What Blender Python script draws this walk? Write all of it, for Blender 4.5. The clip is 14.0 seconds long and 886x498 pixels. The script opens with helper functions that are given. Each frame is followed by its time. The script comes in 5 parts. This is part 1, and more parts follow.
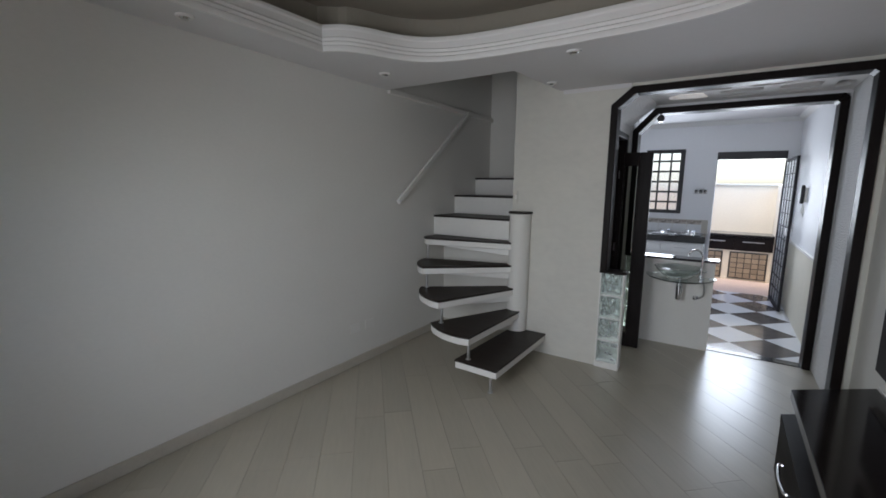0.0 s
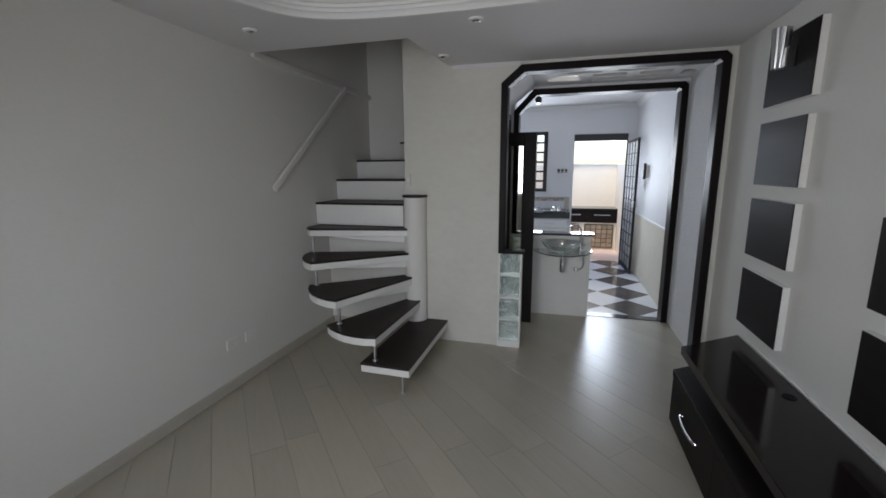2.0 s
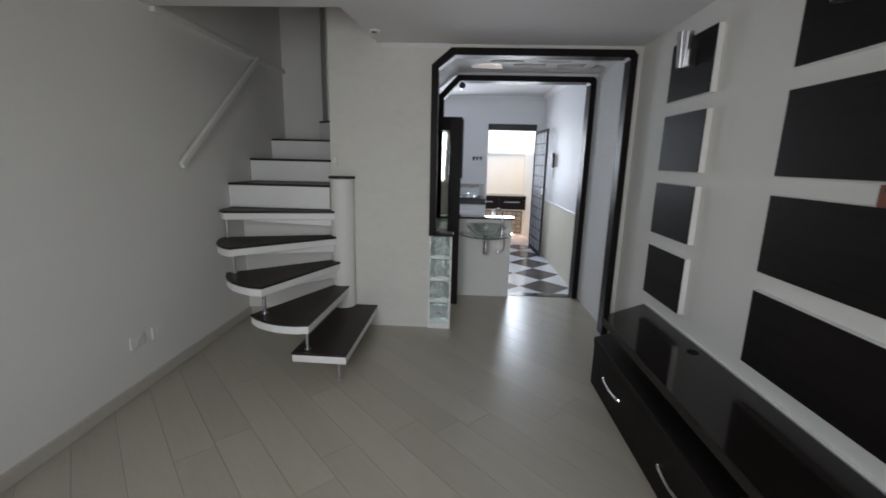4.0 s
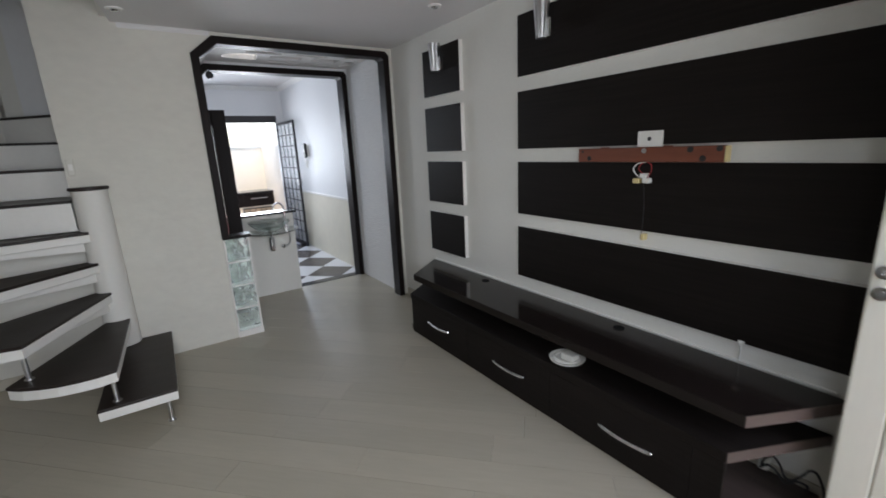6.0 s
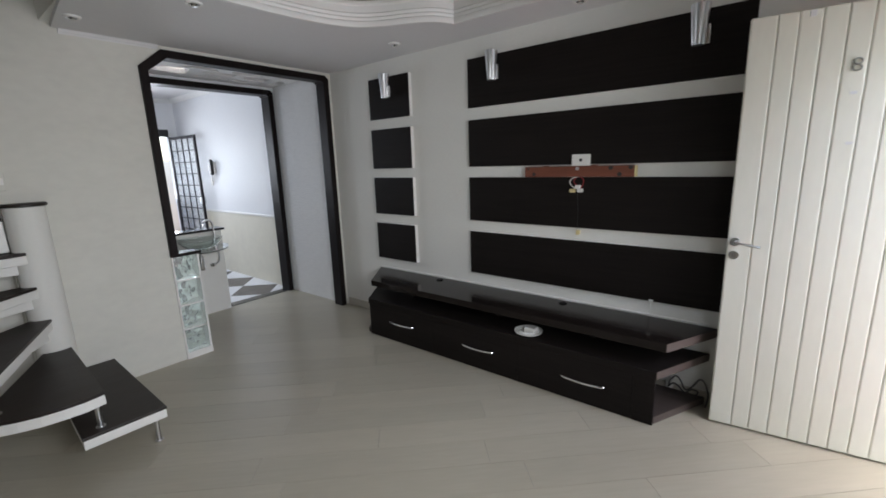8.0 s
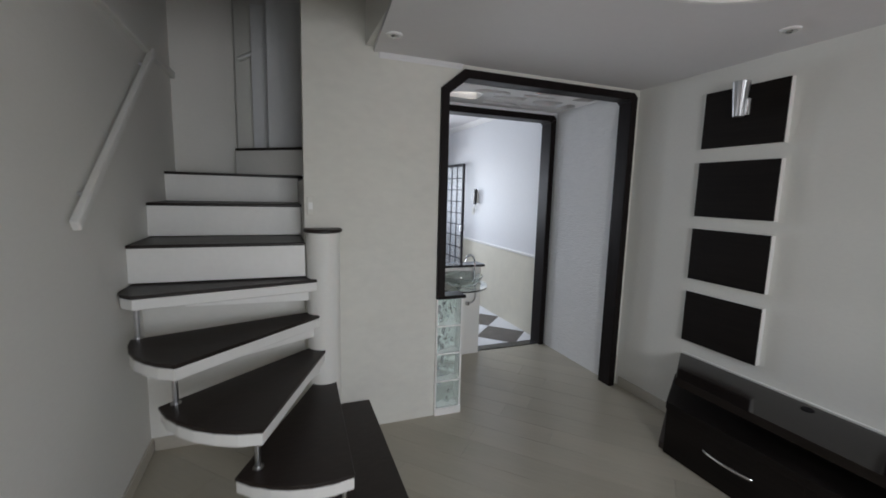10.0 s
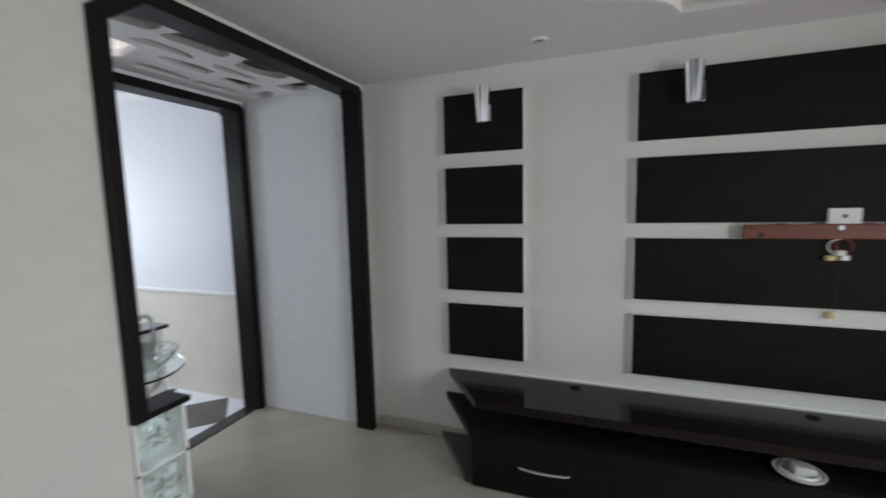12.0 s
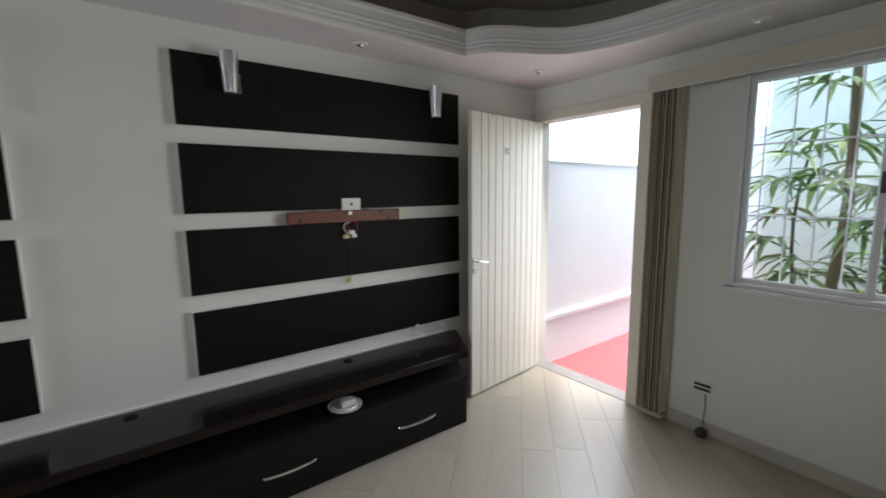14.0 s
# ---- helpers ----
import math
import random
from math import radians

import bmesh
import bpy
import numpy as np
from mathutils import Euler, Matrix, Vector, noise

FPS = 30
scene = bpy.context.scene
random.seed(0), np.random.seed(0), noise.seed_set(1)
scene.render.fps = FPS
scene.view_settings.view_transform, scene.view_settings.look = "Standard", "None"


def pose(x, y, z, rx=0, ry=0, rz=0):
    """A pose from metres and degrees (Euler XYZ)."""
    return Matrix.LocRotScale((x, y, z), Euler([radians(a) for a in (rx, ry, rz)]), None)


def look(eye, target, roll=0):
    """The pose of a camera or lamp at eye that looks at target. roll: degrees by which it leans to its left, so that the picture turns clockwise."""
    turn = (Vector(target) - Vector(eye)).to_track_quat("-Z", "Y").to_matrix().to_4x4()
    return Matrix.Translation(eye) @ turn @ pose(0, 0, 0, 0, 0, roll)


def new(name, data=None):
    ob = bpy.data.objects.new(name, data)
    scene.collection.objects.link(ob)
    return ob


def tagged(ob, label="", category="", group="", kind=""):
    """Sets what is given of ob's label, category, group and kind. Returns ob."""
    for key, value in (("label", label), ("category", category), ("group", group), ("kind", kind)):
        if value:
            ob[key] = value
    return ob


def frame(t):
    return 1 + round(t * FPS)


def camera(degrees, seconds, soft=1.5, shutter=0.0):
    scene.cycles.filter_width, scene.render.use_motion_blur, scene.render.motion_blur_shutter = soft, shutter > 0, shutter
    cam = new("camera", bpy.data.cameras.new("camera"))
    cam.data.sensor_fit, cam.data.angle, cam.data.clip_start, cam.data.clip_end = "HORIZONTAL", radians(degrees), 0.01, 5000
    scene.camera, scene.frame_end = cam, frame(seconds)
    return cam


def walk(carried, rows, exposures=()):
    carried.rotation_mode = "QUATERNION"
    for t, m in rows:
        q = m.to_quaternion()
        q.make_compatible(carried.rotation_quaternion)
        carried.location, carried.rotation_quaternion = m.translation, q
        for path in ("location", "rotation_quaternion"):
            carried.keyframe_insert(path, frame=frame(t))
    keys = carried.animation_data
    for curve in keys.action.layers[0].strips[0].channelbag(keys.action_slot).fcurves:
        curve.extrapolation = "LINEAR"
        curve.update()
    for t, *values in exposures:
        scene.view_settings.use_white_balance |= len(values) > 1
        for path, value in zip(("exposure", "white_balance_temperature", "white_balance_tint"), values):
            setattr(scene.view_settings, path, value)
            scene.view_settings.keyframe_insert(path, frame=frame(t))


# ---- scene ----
cam = camera(93.0, 14.0, soft=1.65, shutter=0.5)
PATH = [
    (0, (0.581, 0.654, 1.558), (-0.514, 2.301, 1.262), 0.8),
    (0.5, (0.527, 0.703, 1.551), (-0.555, 2.348, 1.201), 1.4),
    (1, (0.424, 0.745, 1.55), (-0.407, 2.528, 1.186), 0.3),
    (1.5, (0.286, 0.768, 1.545), (-0.271, 2.655, 1.181), -0.4),
    (2, (0.226, 0.817, 1.54), (-0.297, 2.713, 1.174), -0.3),
    (2.5, (0.199, 0.92, 1.551), (-0.266, 2.837, 1.217), -0.9),
    (2.7, (0.183, 0.941, 1.545), (-0.248, 2.864, 1.204), 0.1),
    (4.8, (-0.156, 0.719, 1.465), (0.163, 2.644, 1.027), 0.1),
    (5, (-0.216, 0.736, 1.474), (0.25, 2.635, 1.055), -0.3),
    (5.5, (-0.426, 0.707, 1.486), (0.511, 2.425, 1.075), -3.7),
    (6, (-0.638, 0.648, 1.487), (0.446, 2.262, 1.014), -2.7),
    (6.5, (-0.956, 0.708, 1.482), (0.466, 2.054, 1.074), -3.6),
    (7, (-1.199, 0.683, 1.499), (0.347, 1.866, 1.042), -2.6),
    (7.5, (-1.348, 0.638, 1.51), (0.147, 1.892, 1.071), -2.3),
    (8, (-1.408, 0.757, 1.5), (0.118, 1.983, 1.091), -1.9),
    (8.5, (-1.385, 0.962, 1.502), (0.008, 2.342, 1.109), -1.2),
    (9, (-1.223, 1.152, 1.547), (-0.363, 2.933, 1.252), 1.1),
    (9.2, (-1.207, 1.247, 1.565), (-0.55, 3.117, 1.293), 1.9),
    (11.3, (-1.289, 2.672, 1.557), (0.202, 3.989, 1.354), -1.5),
    (11.5, (-1.266, 2.777, 1.575), (0.399, 3.86, 1.339), -1.6),
    (12, (-1.161, 2.851, 1.58), (0.699, 3.556, 1.366), -1.4),
    (12.5, (-1.113, 2.995, 1.551), (0.869, 3.061, 1.29), 0.4),
    (13, (-1.11, 3.096, 1.554), (0.771, 2.488, 1.25), -2.0),
    (13.5, (-1.137, 3.017, 1.518), (0.575, 2.022, 1.235), -0.9),
    (14, (-1.106, 2.893, 1.547), (0.487, 1.715, 1.278), -0.6),
]
EXPOSURES = [(0.0, 2.36, 6380, 11), (2.0, 2.34, 6420, 11), (2.7, 2.36, 6450, 11), (5.0, 2.55, 6500, 11), (7.5, 2.83, 6500, 11), (9.2, 2.6, 6550, 11), (11.3, 2.8, 6450, 11), (12.3, 2.97, 6420, 11), (13.2, 3.06, 6550, 10), (14.0, 2.64, 6600, 9)]
walk(cam, [(t, look(eye, target, roll)) for t, eye, target, roll in PATH], EXPOSURES)


# ---- light ----
def make_world():
    w = bpy.data.worlds.new("sky")
    scene.world = w
    w.use_nodes = True
    nt = w.node_tree
    sky = nt.nodes.new("ShaderNodeTexSky")
    sky.sky_type = "NISHITA"
    sky.sun_disc = False
    sky.sun_elevation = radians(77)
    sky.sun_rotation = radians(200)
    sky.air_density, sky.dust_density = 1.1, 2.6
    nt.links.new(sky.outputs[0], nt.nodes["Background"].inputs[0])
    nt.nodes["Background"].inputs[1].default_value = SKY


def lamp_area(name, m, sx, sy, watts, colour, spread):
    d = bpy.data.lights.new(name, "AREA")
    d.shape, d.size, d.size_y, d.energy, d.color = "RECTANGLE", sx, sy, watts, colour
    d.spread = radians(spread)
    ob = new(name, d)
    ob.matrix_world = m
    return ob


SKY = 0.132
make_world()
sun_data = bpy.data.lights.new("sun", "SUN")
sun_data.energy, sun_data.angle, sun_data.color = 0.5, radians(14), (1.0, 0.96, 0.9)
sun = new("sun", sun_data)
sun.matrix_world = look((0, 0, 12), (0.8, 1.6, 4.0))
# daylight entering by the real openings
lamp_area("daylight_window", look((-0.735, 0.285, 1.55), (-0.56, 1.285, 1.28)), 1.05, 1.0, 3.0, (0.92, 0.955, 1.0), 118)
lamp_area("daylight_front_door", look((0.88, -0.12, 1.10), (0.84, 1.0, 0.90)), 0.80, 1.90, 1.4, (0.97, 0.97, 1.0), 150)
lamp_area("daylight_kitchen_door", look((0.84, 8.47, 1.56), (0.45, 4.4, 1.20)), 0.76, 1.08, 2.6, (0.84, 0.91, 1.0), 112)
lamp_area("daylight_kitchen_window", look((-0.27, 8.265, 1.67), (-0.24, 6, 1.62)), 0.45, 0.88, 3.5, (0.80, 0.88, 1.0), 170)



# ---- materials ----
def material(name, colour, rough=0.5, metal=0.0, vary=0.06, scale=6.0, fine=60.0, bump=0.05, stretch=(1, 1, 1), turn=0.0,
             per_object=0.0, coat=0.0, dark=None, dark_amount=0.0, rough_vary=0.08, depth=0.02, spec=0.5):
    """Two scales of colour variation, roughness variation and fine relief."""
    m = bpy.data.materials.new(name)
    m.use_nodes = True
    nt = m.node_tree
    bs = nt.nodes["Principled BSDF"]
    N, L = nt.nodes.new, nt.links.new
    tc = N("ShaderNodeTexCoord")
    mp = N("ShaderNodeMapping")
    mp.inputs["Scale"].default_value = stretch
    if turn:
        mp.vector_type = "TEXTURE"
        mp.inputs["Rotation"].default_value = (0, 0, radians(turn))
        mp.inputs["Scale"].default_value = tuple(1 / s for s in stretch)
    L(tc.outputs["Object"], mp.inputs[0])
    n1 = N("ShaderNodeTexNoise")
    n1.inputs["Scale"].default_value, n1.inputs["Detail"].default_value = scale, 5
    n2 = N("ShaderNodeTexNoise")
    n2.inputs["Scale"].default_value, n2.inputs["Detail"].default_value = fine, 4
    L(mp.outputs[0], n1.inputs[0]), L(mp.outputs[0], n2.inputs[0])
    add = N("ShaderNodeMath")
    add.operation = "ADD"
    L(n1.outputs[0], add.inputs[0]), L(n2.outputs[0], add.inputs[1])
    rng = N("ShaderNodeMapRange")
    rng.inputs[1].default_value, rng.inputs[2].default_value = 0.6, 1.4
    rng.inputs[3].default_value, rng.inputs[4].default_value = 1 - vary, 1 + vary
    L(add.outputs[0], rng.inputs[0])
    value = rng.outputs[0]
    if per_object:
        oi = N("ShaderNodeObjectInfo")
        r2 = N("ShaderNodeMapRange")
        r2.inputs[3].default_value, r2.inputs[4].default_value = 1 - per_object, 1 + per_object
        L(oi.outputs["Random"], r2.inputs[0])
        mul = N("ShaderNodeMath")
        mul.operation = "MULTIPLY"
        L(value, mul.inputs[0]), L(r2.outputs[0], mul.inputs[1])
        value = mul.outputs[0]
    hs = N("ShaderNodeHueSaturation")
    hs.inputs["Color"].default_value = (*colour, 1)
    L(value, hs.inputs["Value"])
    out = hs.outputs[0]
    if dark:
        n3 = N("ShaderNodeTexNoise")
        n3.inputs["Scale"].default_value, n3.inputs["Detail"].default_value = 2.3, 8
        L(tc.outputs["Object"], n3.inputs[0])
        r3 = N("ShaderNodeMapRange")
        r3.inputs[1].default_value, r3.inputs[2].default_value, r3.inputs[4].default_value = 0.55, 0.75, dark_amount
        L(n3.outputs[0], r3.inputs[0])
        mx = N("ShaderNodeMixRGB")
        mx.inputs[2].default_value = (*dark, 1)
        L(r3.outputs[0], mx.inputs[0]), L(out, mx.inputs[1])
        out = mx.outputs[0]
    L(out, bs.inputs["Base Color"])
    rr = N("ShaderNodeMapRange")
    rr.inputs[3].default_value, rr.inputs[4].default_value = max(0.02, rough - rough_vary), min(1, rough + rough_vary)
    L(n1.outputs[0], rr.inputs[0])
    L(rr.outputs[0], bs.inputs["Roughness"])
    bs.inputs["Metallic"].default_value = metal
    bs.inputs["Specular IOR Level"].default_value = spec
    bs.inputs["Coat Weight"].default_value = coat
    if bump:
        bp = N("ShaderNodeBump")
        bp.inputs["Strength"].default_value, bp.inputs["Distance"].default_value = bump, depth
        L(n2.outputs[0], bp.inputs["Height"])
        L(bp.outputs[0], bs.inputs["Normal"])
    return m


def thin_glass(name, colour, haze):
    """Thin patterned pane: mostly clear, with a pale haze and a sharp sheen."""
    m = bpy.data.materials.new(name)
    m.use_nodes = True
    nt = m.node_tree
    bs = nt.nodes["Principled BSDF"]
    bs.inputs["Base Color"].default_value = (*colour, 1)
    bs.inputs["Roughness"].default_value = 0.45
    bs.inputs["Specular IOR Level"].default_value = 0.08
    clear = nt.nodes.new("ShaderNodeBsdfTransparent")
    noise = nt.nodes.new("ShaderNodeTexNoise")
    noise.inputs["Scale"].default_value = 35
    rng = nt.nodes.new("ShaderNodeMapRange")
    rng.inputs[3].default_value, rng.inputs[4].default_value = haze - 0.1, haze + 0.1
    mix = nt.nodes.new("ShaderNodeMixShader")
    nt.links.new(noise.outputs[0], rng.inputs[0])
    nt.links.new(rng.outputs[0], mix.inputs[0])
    nt.links.new(clear.outputs[0], mix.inputs[1])
    nt.links.new(bs.outputs[0], mix.inputs[2])
    nt.links.new(mix.outputs[0], nt.nodes["Material Output"].inputs[0])
    return m


def glass_material(name, colour, rough=0.0, ior=1.45, bump=0.0, clear=1.0):
    m = bpy.data.materials.new(name)
    m.use_nodes = True
    nt = m.node_tree
    bs = nt.nodes["Principled BSDF"]
    bs.inputs["Base Color"].default_value = (*colour, 1)
    bs.inputs["Roughness"].default_value = rough
    bs.inputs["IOR"].default_value = ior
    bs.inputs["Transmission Weight"].default_value = clear
    if bump:
        n = nt.nodes.new("ShaderNodeTexNoise")
        n.inputs["Scale"].default_value, n.inputs["Distortion"].default_value = 22, 1.5
        bp = nt.nodes.new("ShaderNodeBump")
        bp.inputs["Strength"].default_value, bp.inputs["Distance"].default_value = bump, 0.02
        nt.links.new(n.outputs[0], bp.inputs["Height"])
        nt.links.new(bp.outputs[0], bs.inputs["Normal"])
    return m


M_WALL = material("cream_wall_paint", (0.76, 0.748, 0.705), 0.7, vary=0.025, scale=1.6, fine=34, bump=0.10, depth=0.005, stretch=(1, 1, 2.0))
M_PLASTER = material("brushed_cream_plaster", (0.665, 0.652, 0.592), 0.75, vary=0.05, scale=3.0, fine=13, bump=0.20, depth=0.010, stretch=(1, 1, 1.8))
M_ROUGH = material("combed_white_plaster", (0.82, 0.815, 0.81), 0.8, vary=0.04, scale=9, fine=22, bump=0.6, depth=0.012, stretch=(1, 1, 4.5))
M_CEIL = material("white_gypsum_paint", (0.72, 0.712, 0.712), 0.75, vary=0.02, scale=1.2, fine=30, bump=0.05, depth=0.004)
# beige darkened to put the unlit recess's shade into tray and cove
M_TRAY = material("shaded_ceiling_beige", (0.34, 0.31, 0.255), 0.8, vary=0.03, scale=1.2, fine=30, bump=0.05, depth=0.004)
M_GYPSUM = material("white_moulding", (0.80, 0.79, 0.77), 0.6, vary=0.02, scale=3, fine=50, bump=0.04, depth=0.004)
M_WENGE = material("wenge_laminate", (0.0120, 0.0096, 0.0086), 0.55, vary=0.35, scale=5, fine=40, bump=0.04, stretch=(1, 0.06, 1.6), depth=0.003, spec=0.11)
M_WENGE_TOP = material("polished_wenge_laminate", (0.0125, 0.0092, 0.0082), 0.10, vary=0.3, scale=4, fine=35, bump=0.02, stretch=(1, 0.06, 1), depth=0.002, spec=0.24)
M_WENGE_RAW = material("brown_laminate_edge", (0.080, 0.058, 0.050), 0.45, vary=0.2, scale=6, fine=60, bump=0.04, stretch=(0.2, 1, 2))
M_WENGE_DULL = material("dull_wenge_laminate", (0.050, 0.037, 0.033), 0.5, vary=0.3, scale=5, fine=40, bump=0.03, stretch=(1, 0.06, 1.6), depth=0.003)
M_DARKWOOD = material("dark_varnished_wood", (0.012, 0.009, 0.0088), 0.44, vary=0.35, scale=4, fine=45, bump=0.06, stretch=(1, 1, 0.08), depth=0.004, spec=0.11)
M_TREAD = material("worn_dark_wood_tread", (0.020, 0.014, 0.012), 0.42, vary=0.4, scale=7, fine=55, bump=0.1, stretch=(0.3, 1, 1), depth=0.004, dark=(0.05, 0.04, 0.035), dark_amount=0.5, spec=0.3)
M_WHITE = material("white_enamel", (0.80, 0.79, 0.76), 0.4, vary=0.03, scale=3, fine=40, bump=0.04, depth=0.003, dark=(0.6, 0.57, 0.5), dark_amount=0.25)
M_DOOR = material("cream_door_enamel", (0.80, 0.785, 0.69), 0.42, vary=0.03, scale=3, fine=45, bump=0.06, stretch=(1, 1, 0.25), depth=0.003)
M_FRAMECREAM = material("beige_door_frame_paint", (0.70, 0.66, 0.565), 0.5, vary=0.05, scale=3, fine=40, bump=0.06, depth=0.003)
M_PLANK = material("limed_laminate_plank", (0.400, 0.366, 0.291), 0.30, vary=0.06, scale=2.0, fine=16, bump=0.0, stretch=(0.35, 3.2, 1), turn=-46.5, per_object=0.055, depth=0.002, rough_vary=0.0, spec=0.8)
M_JOINT = material("dark_floor_joint", (0.18, 0.16, 0.125), 0.8)
M_BASE = material("laminate_skirting", (0.50, 0.465, 0.40), 0.4, vary=0.06, scale=4, fine=40, bump=0.04)
M_TILE_W = material("white_polished_tile", (0.79, 0.795, 0.82), 0.11, vary=0.03, scale=2, fine=20, bump=0.0, rough_vary=0.03, spec=0.2)
M_TILE_B = material("black_polished_tile", (0.12, 0.106, 0.10), 0.11, vary=0.3, scale=6, fine=70, bump=0.0, rough_vary=0.03, spec=0.2)
M_GRANITE = material("black_granite", (0.022, 0.021, 0.023), 0.12, vary=0.6, scale=40, fine=240, bump=0.0)
M_CHROME = material("chrome", (0.78, 0.78, 0.79), 0.12, 1.0, vary=0.03, bump=0.0, rough_vary=0.05)
M_STEEL = material("brushed_steel", (0.62, 0.62, 0.63), 0.3, 1.0, vary=0.06, fine=120, bump=0.03, stretch=(1, 1, 0.1), depth=0.002)
M_NUMBER = material("aged_metal_numeral", (0.46, 0.46, 0.44), 0.35, 1.0, vary=0.2, fine=120, bump=0.0)
M_BLACK = material("black_plastic", (0.018, 0.018, 0.019), 0.4, vary=0.1)
M_LEAFIRON = material("dull_black_iron", (0.042, 0.040, 0.044), 0.75, vary=0.15, spec=0.04)
M_GROMMET = material("matt_black_plastic", (0.008, 0.008, 0.009), 0.7, vary=0.1, spec=0.1)
M_IRON = material("black_painted_iron", (0.022, 0.021, 0.023), 0.4, vary=0.15)
M_PLASTIC = material("white_plastic", (0.78, 0.77, 0.73), 0.35, vary=0.02, bump=0.0)
M_YELLOW = material("aged_ivory_plastic", (0.68, 0.56, 0.28), 0.4, vary=0.05, bump=0.0)
M_BATTEN = material("reddish_painted_wood", (0.17, 0.052, 0.028), 0.5, vary=0.25, scale=6, fine=60, bump=0.1, stretch=(1, 0.1, 1), depth=0.004, dark=(0.06, 0.025, 0.018), dark_amount=0.7)
M_KWALL = material("white_kitchen_paint", (0.78, 0.785, 0.80), 0.6, vary=0.02, scale=1.5, fine=30, bump=0.05, depth=0.004)
M_DADO = material("cream_textured_dado", (0.70, 0.66, 0.55), 0.7, vary=0.06, scale=8, fine=80, bump=0.4, depth=0.008)
M_BLOCK = glass_material("wavy_glass_block", (0.91, 0.985, 0.965), 0.02, 1.45, clear=0.93)
M_GLASS = glass_material("clear_glass", (0.97, 0.99, 0.98), 0.0, 1.14)
M_PATTERNED = thin_glass("patterned_door_glass", (0.52, 0.54, 0.56), 0.38)
M_FROST = glass_material("ribbed_glass", (0.78, 0.76, 0.77), 0.22, 1.45)
M_GREENGLASS = glass_material("greenish_glass", (0.92, 0.98, 0.968), 0.0, 1.5)
M_BLIND = material("brown_blind_fabric", (0.50, 0.44, 0.355), 0.8, vary=0.12, scale=5, fine=200, bump=0.15, depth=0.002)
M_BLIND2 = material("ivory_blind_fabric", (0.58, 0.53, 0.42), 0.8, vary=0.06, scale=5, fine=200, bump=0.15, depth=0.002)
M_VALANCE = material("beige_valance", (0.60, 0.565, 0.47), 0.6, vary=0.04, scale=4, fine=60, bump=0.04)
M_ALU = material("white_aluminium", (0.72, 0.72, 0.72), 0.4, vary=0.03, bump=0.0)
M_OUTWALL = material("white_outdoor_wall", (0.80, 0.81, 0.80), 0.8, vary=0.05, scale=2, fine=40, bump=0.2, depth=0.006)
M_MINT = material("pale_green_outdoor_wall", (0.74, 0.82, 0.73), 0.8, vary=0.06, scale=2, fine=30, bump=0.2, depth=0.006)
M_SILL = material("grey_stone_sill", (0.27, 0.265, 0.255), 0.5, vary=0.2, scale=14, fine=160, bump=0.05)
M_MIRROR = material("aged_mirror_glass", (0.42, 0.43, 0.395), 0.03, 1.0, vary=0.04, bump=0.0, rough_vary=0.01)
M_CREAMWALL = material("cream_outdoor_wall", (0.78, 0.71, 0.58), 0.8, vary=0.05, scale=2, fine=40, bump=0.2, depth=0.006)
M_RED = material("red_floor_paint", (0.42, 0.125, 0.135), 0.6, vary=0.12, scale=6, fine=70, bump=0.2, depth=0.004)
M_TERRA = material("terracotta_floor", (0.52, 0.40, 0.335), 0.5, vary=0.12, scale=5, fine=50, bump=0.1)
M_LEAF = material("palm_leaf", (0.17, 0.28, 0.085), 0.45, vary=0.35, scale=5, fine=30, bump=0.0)
M_LEAF2 = material("yellow_green_leaf", (0.24, 0.30, 0.05), 0.45, vary=0.3, scale=5, fine=30, bump=0.0)
M_STEM = material("palm_stem", (0.13, 0.10, 0.055), 0.7, vary=0.3, scale=20, fine=90, bump=0.3)
M_SOIL = material("garden_soil", (0.07, 0.05, 0.035), 0.9, vary=0.3, scale=12, fine=80, bump=0.6)
M_BROWNTILE = material("brown_glazed_tile", (0.30, 0.235, 0.165), 0.35, vary=0.2, scale=8, fine=60, bump=0.03, per_object=0.2)
M_GROUT = material("pale_grout", (0.55, 0.52, 0.46), 0.8)
M_WALLTILE = material("white_wall_tile", (0.78, 0.79, 0.80), 0.18, vary=0.02, bump=0.0)
M_DECOR = material("patterned_border_tile", (0.40, 0.36, 0.32), 0.3, vary=0.98, scale=15, fine=34, bump=0.0)
M_CABLE = material("dark_cable", (0.03, 0.03, 0.032), 0.5, vary=0.1, bump=0.0)
M_REDWIRE = material("red_wire", (0.35, 0.03, 0.03), 0.5, vary=0.1, bump=0.0)
M_GREYIRON = material("grey_painted_iron", (0.06, 0.06, 0.066), 0.45, vary=0.1, bump=0.0)
M_PORCELAIN = material("white_stove_enamel", (0.80, 0.80, 0.80), 0.2, vary=0.02, bump=0.0)


# ---- building helpers ----
def part(name, bm, mat, parent=None, label="", smooth=False):
    """Links a bmesh as one mesh object, under a thing or a part where one is given."""
    bmesh.ops.recalc_face_normals(bm, faces=bm.faces)
    me = bpy.data.meshes.new(name)
    bm.to_mesh(me)
    bm.free()
    me.materials.append(mat)
    if smooth:
        me.polygons.foreach_set("use_smooth", [True] * len(me.polygons))
        me.set_sharp_from_angle(angle=radians(38))
    ob = new(name, me)
    if parent:
        ob.parent = parent
        if parent.type == "EMPTY":
            ob.matrix_parent_inverse = Matrix.Translation(-parent.location)
    if label:
        tagged(ob, label)
    return ob


def thing(name, loc, label, category, group=""):
    ob = new(name)
    ob.empty_display_size = 0.05
    ob.location = loc
    return tagged(ob, label, category, group)


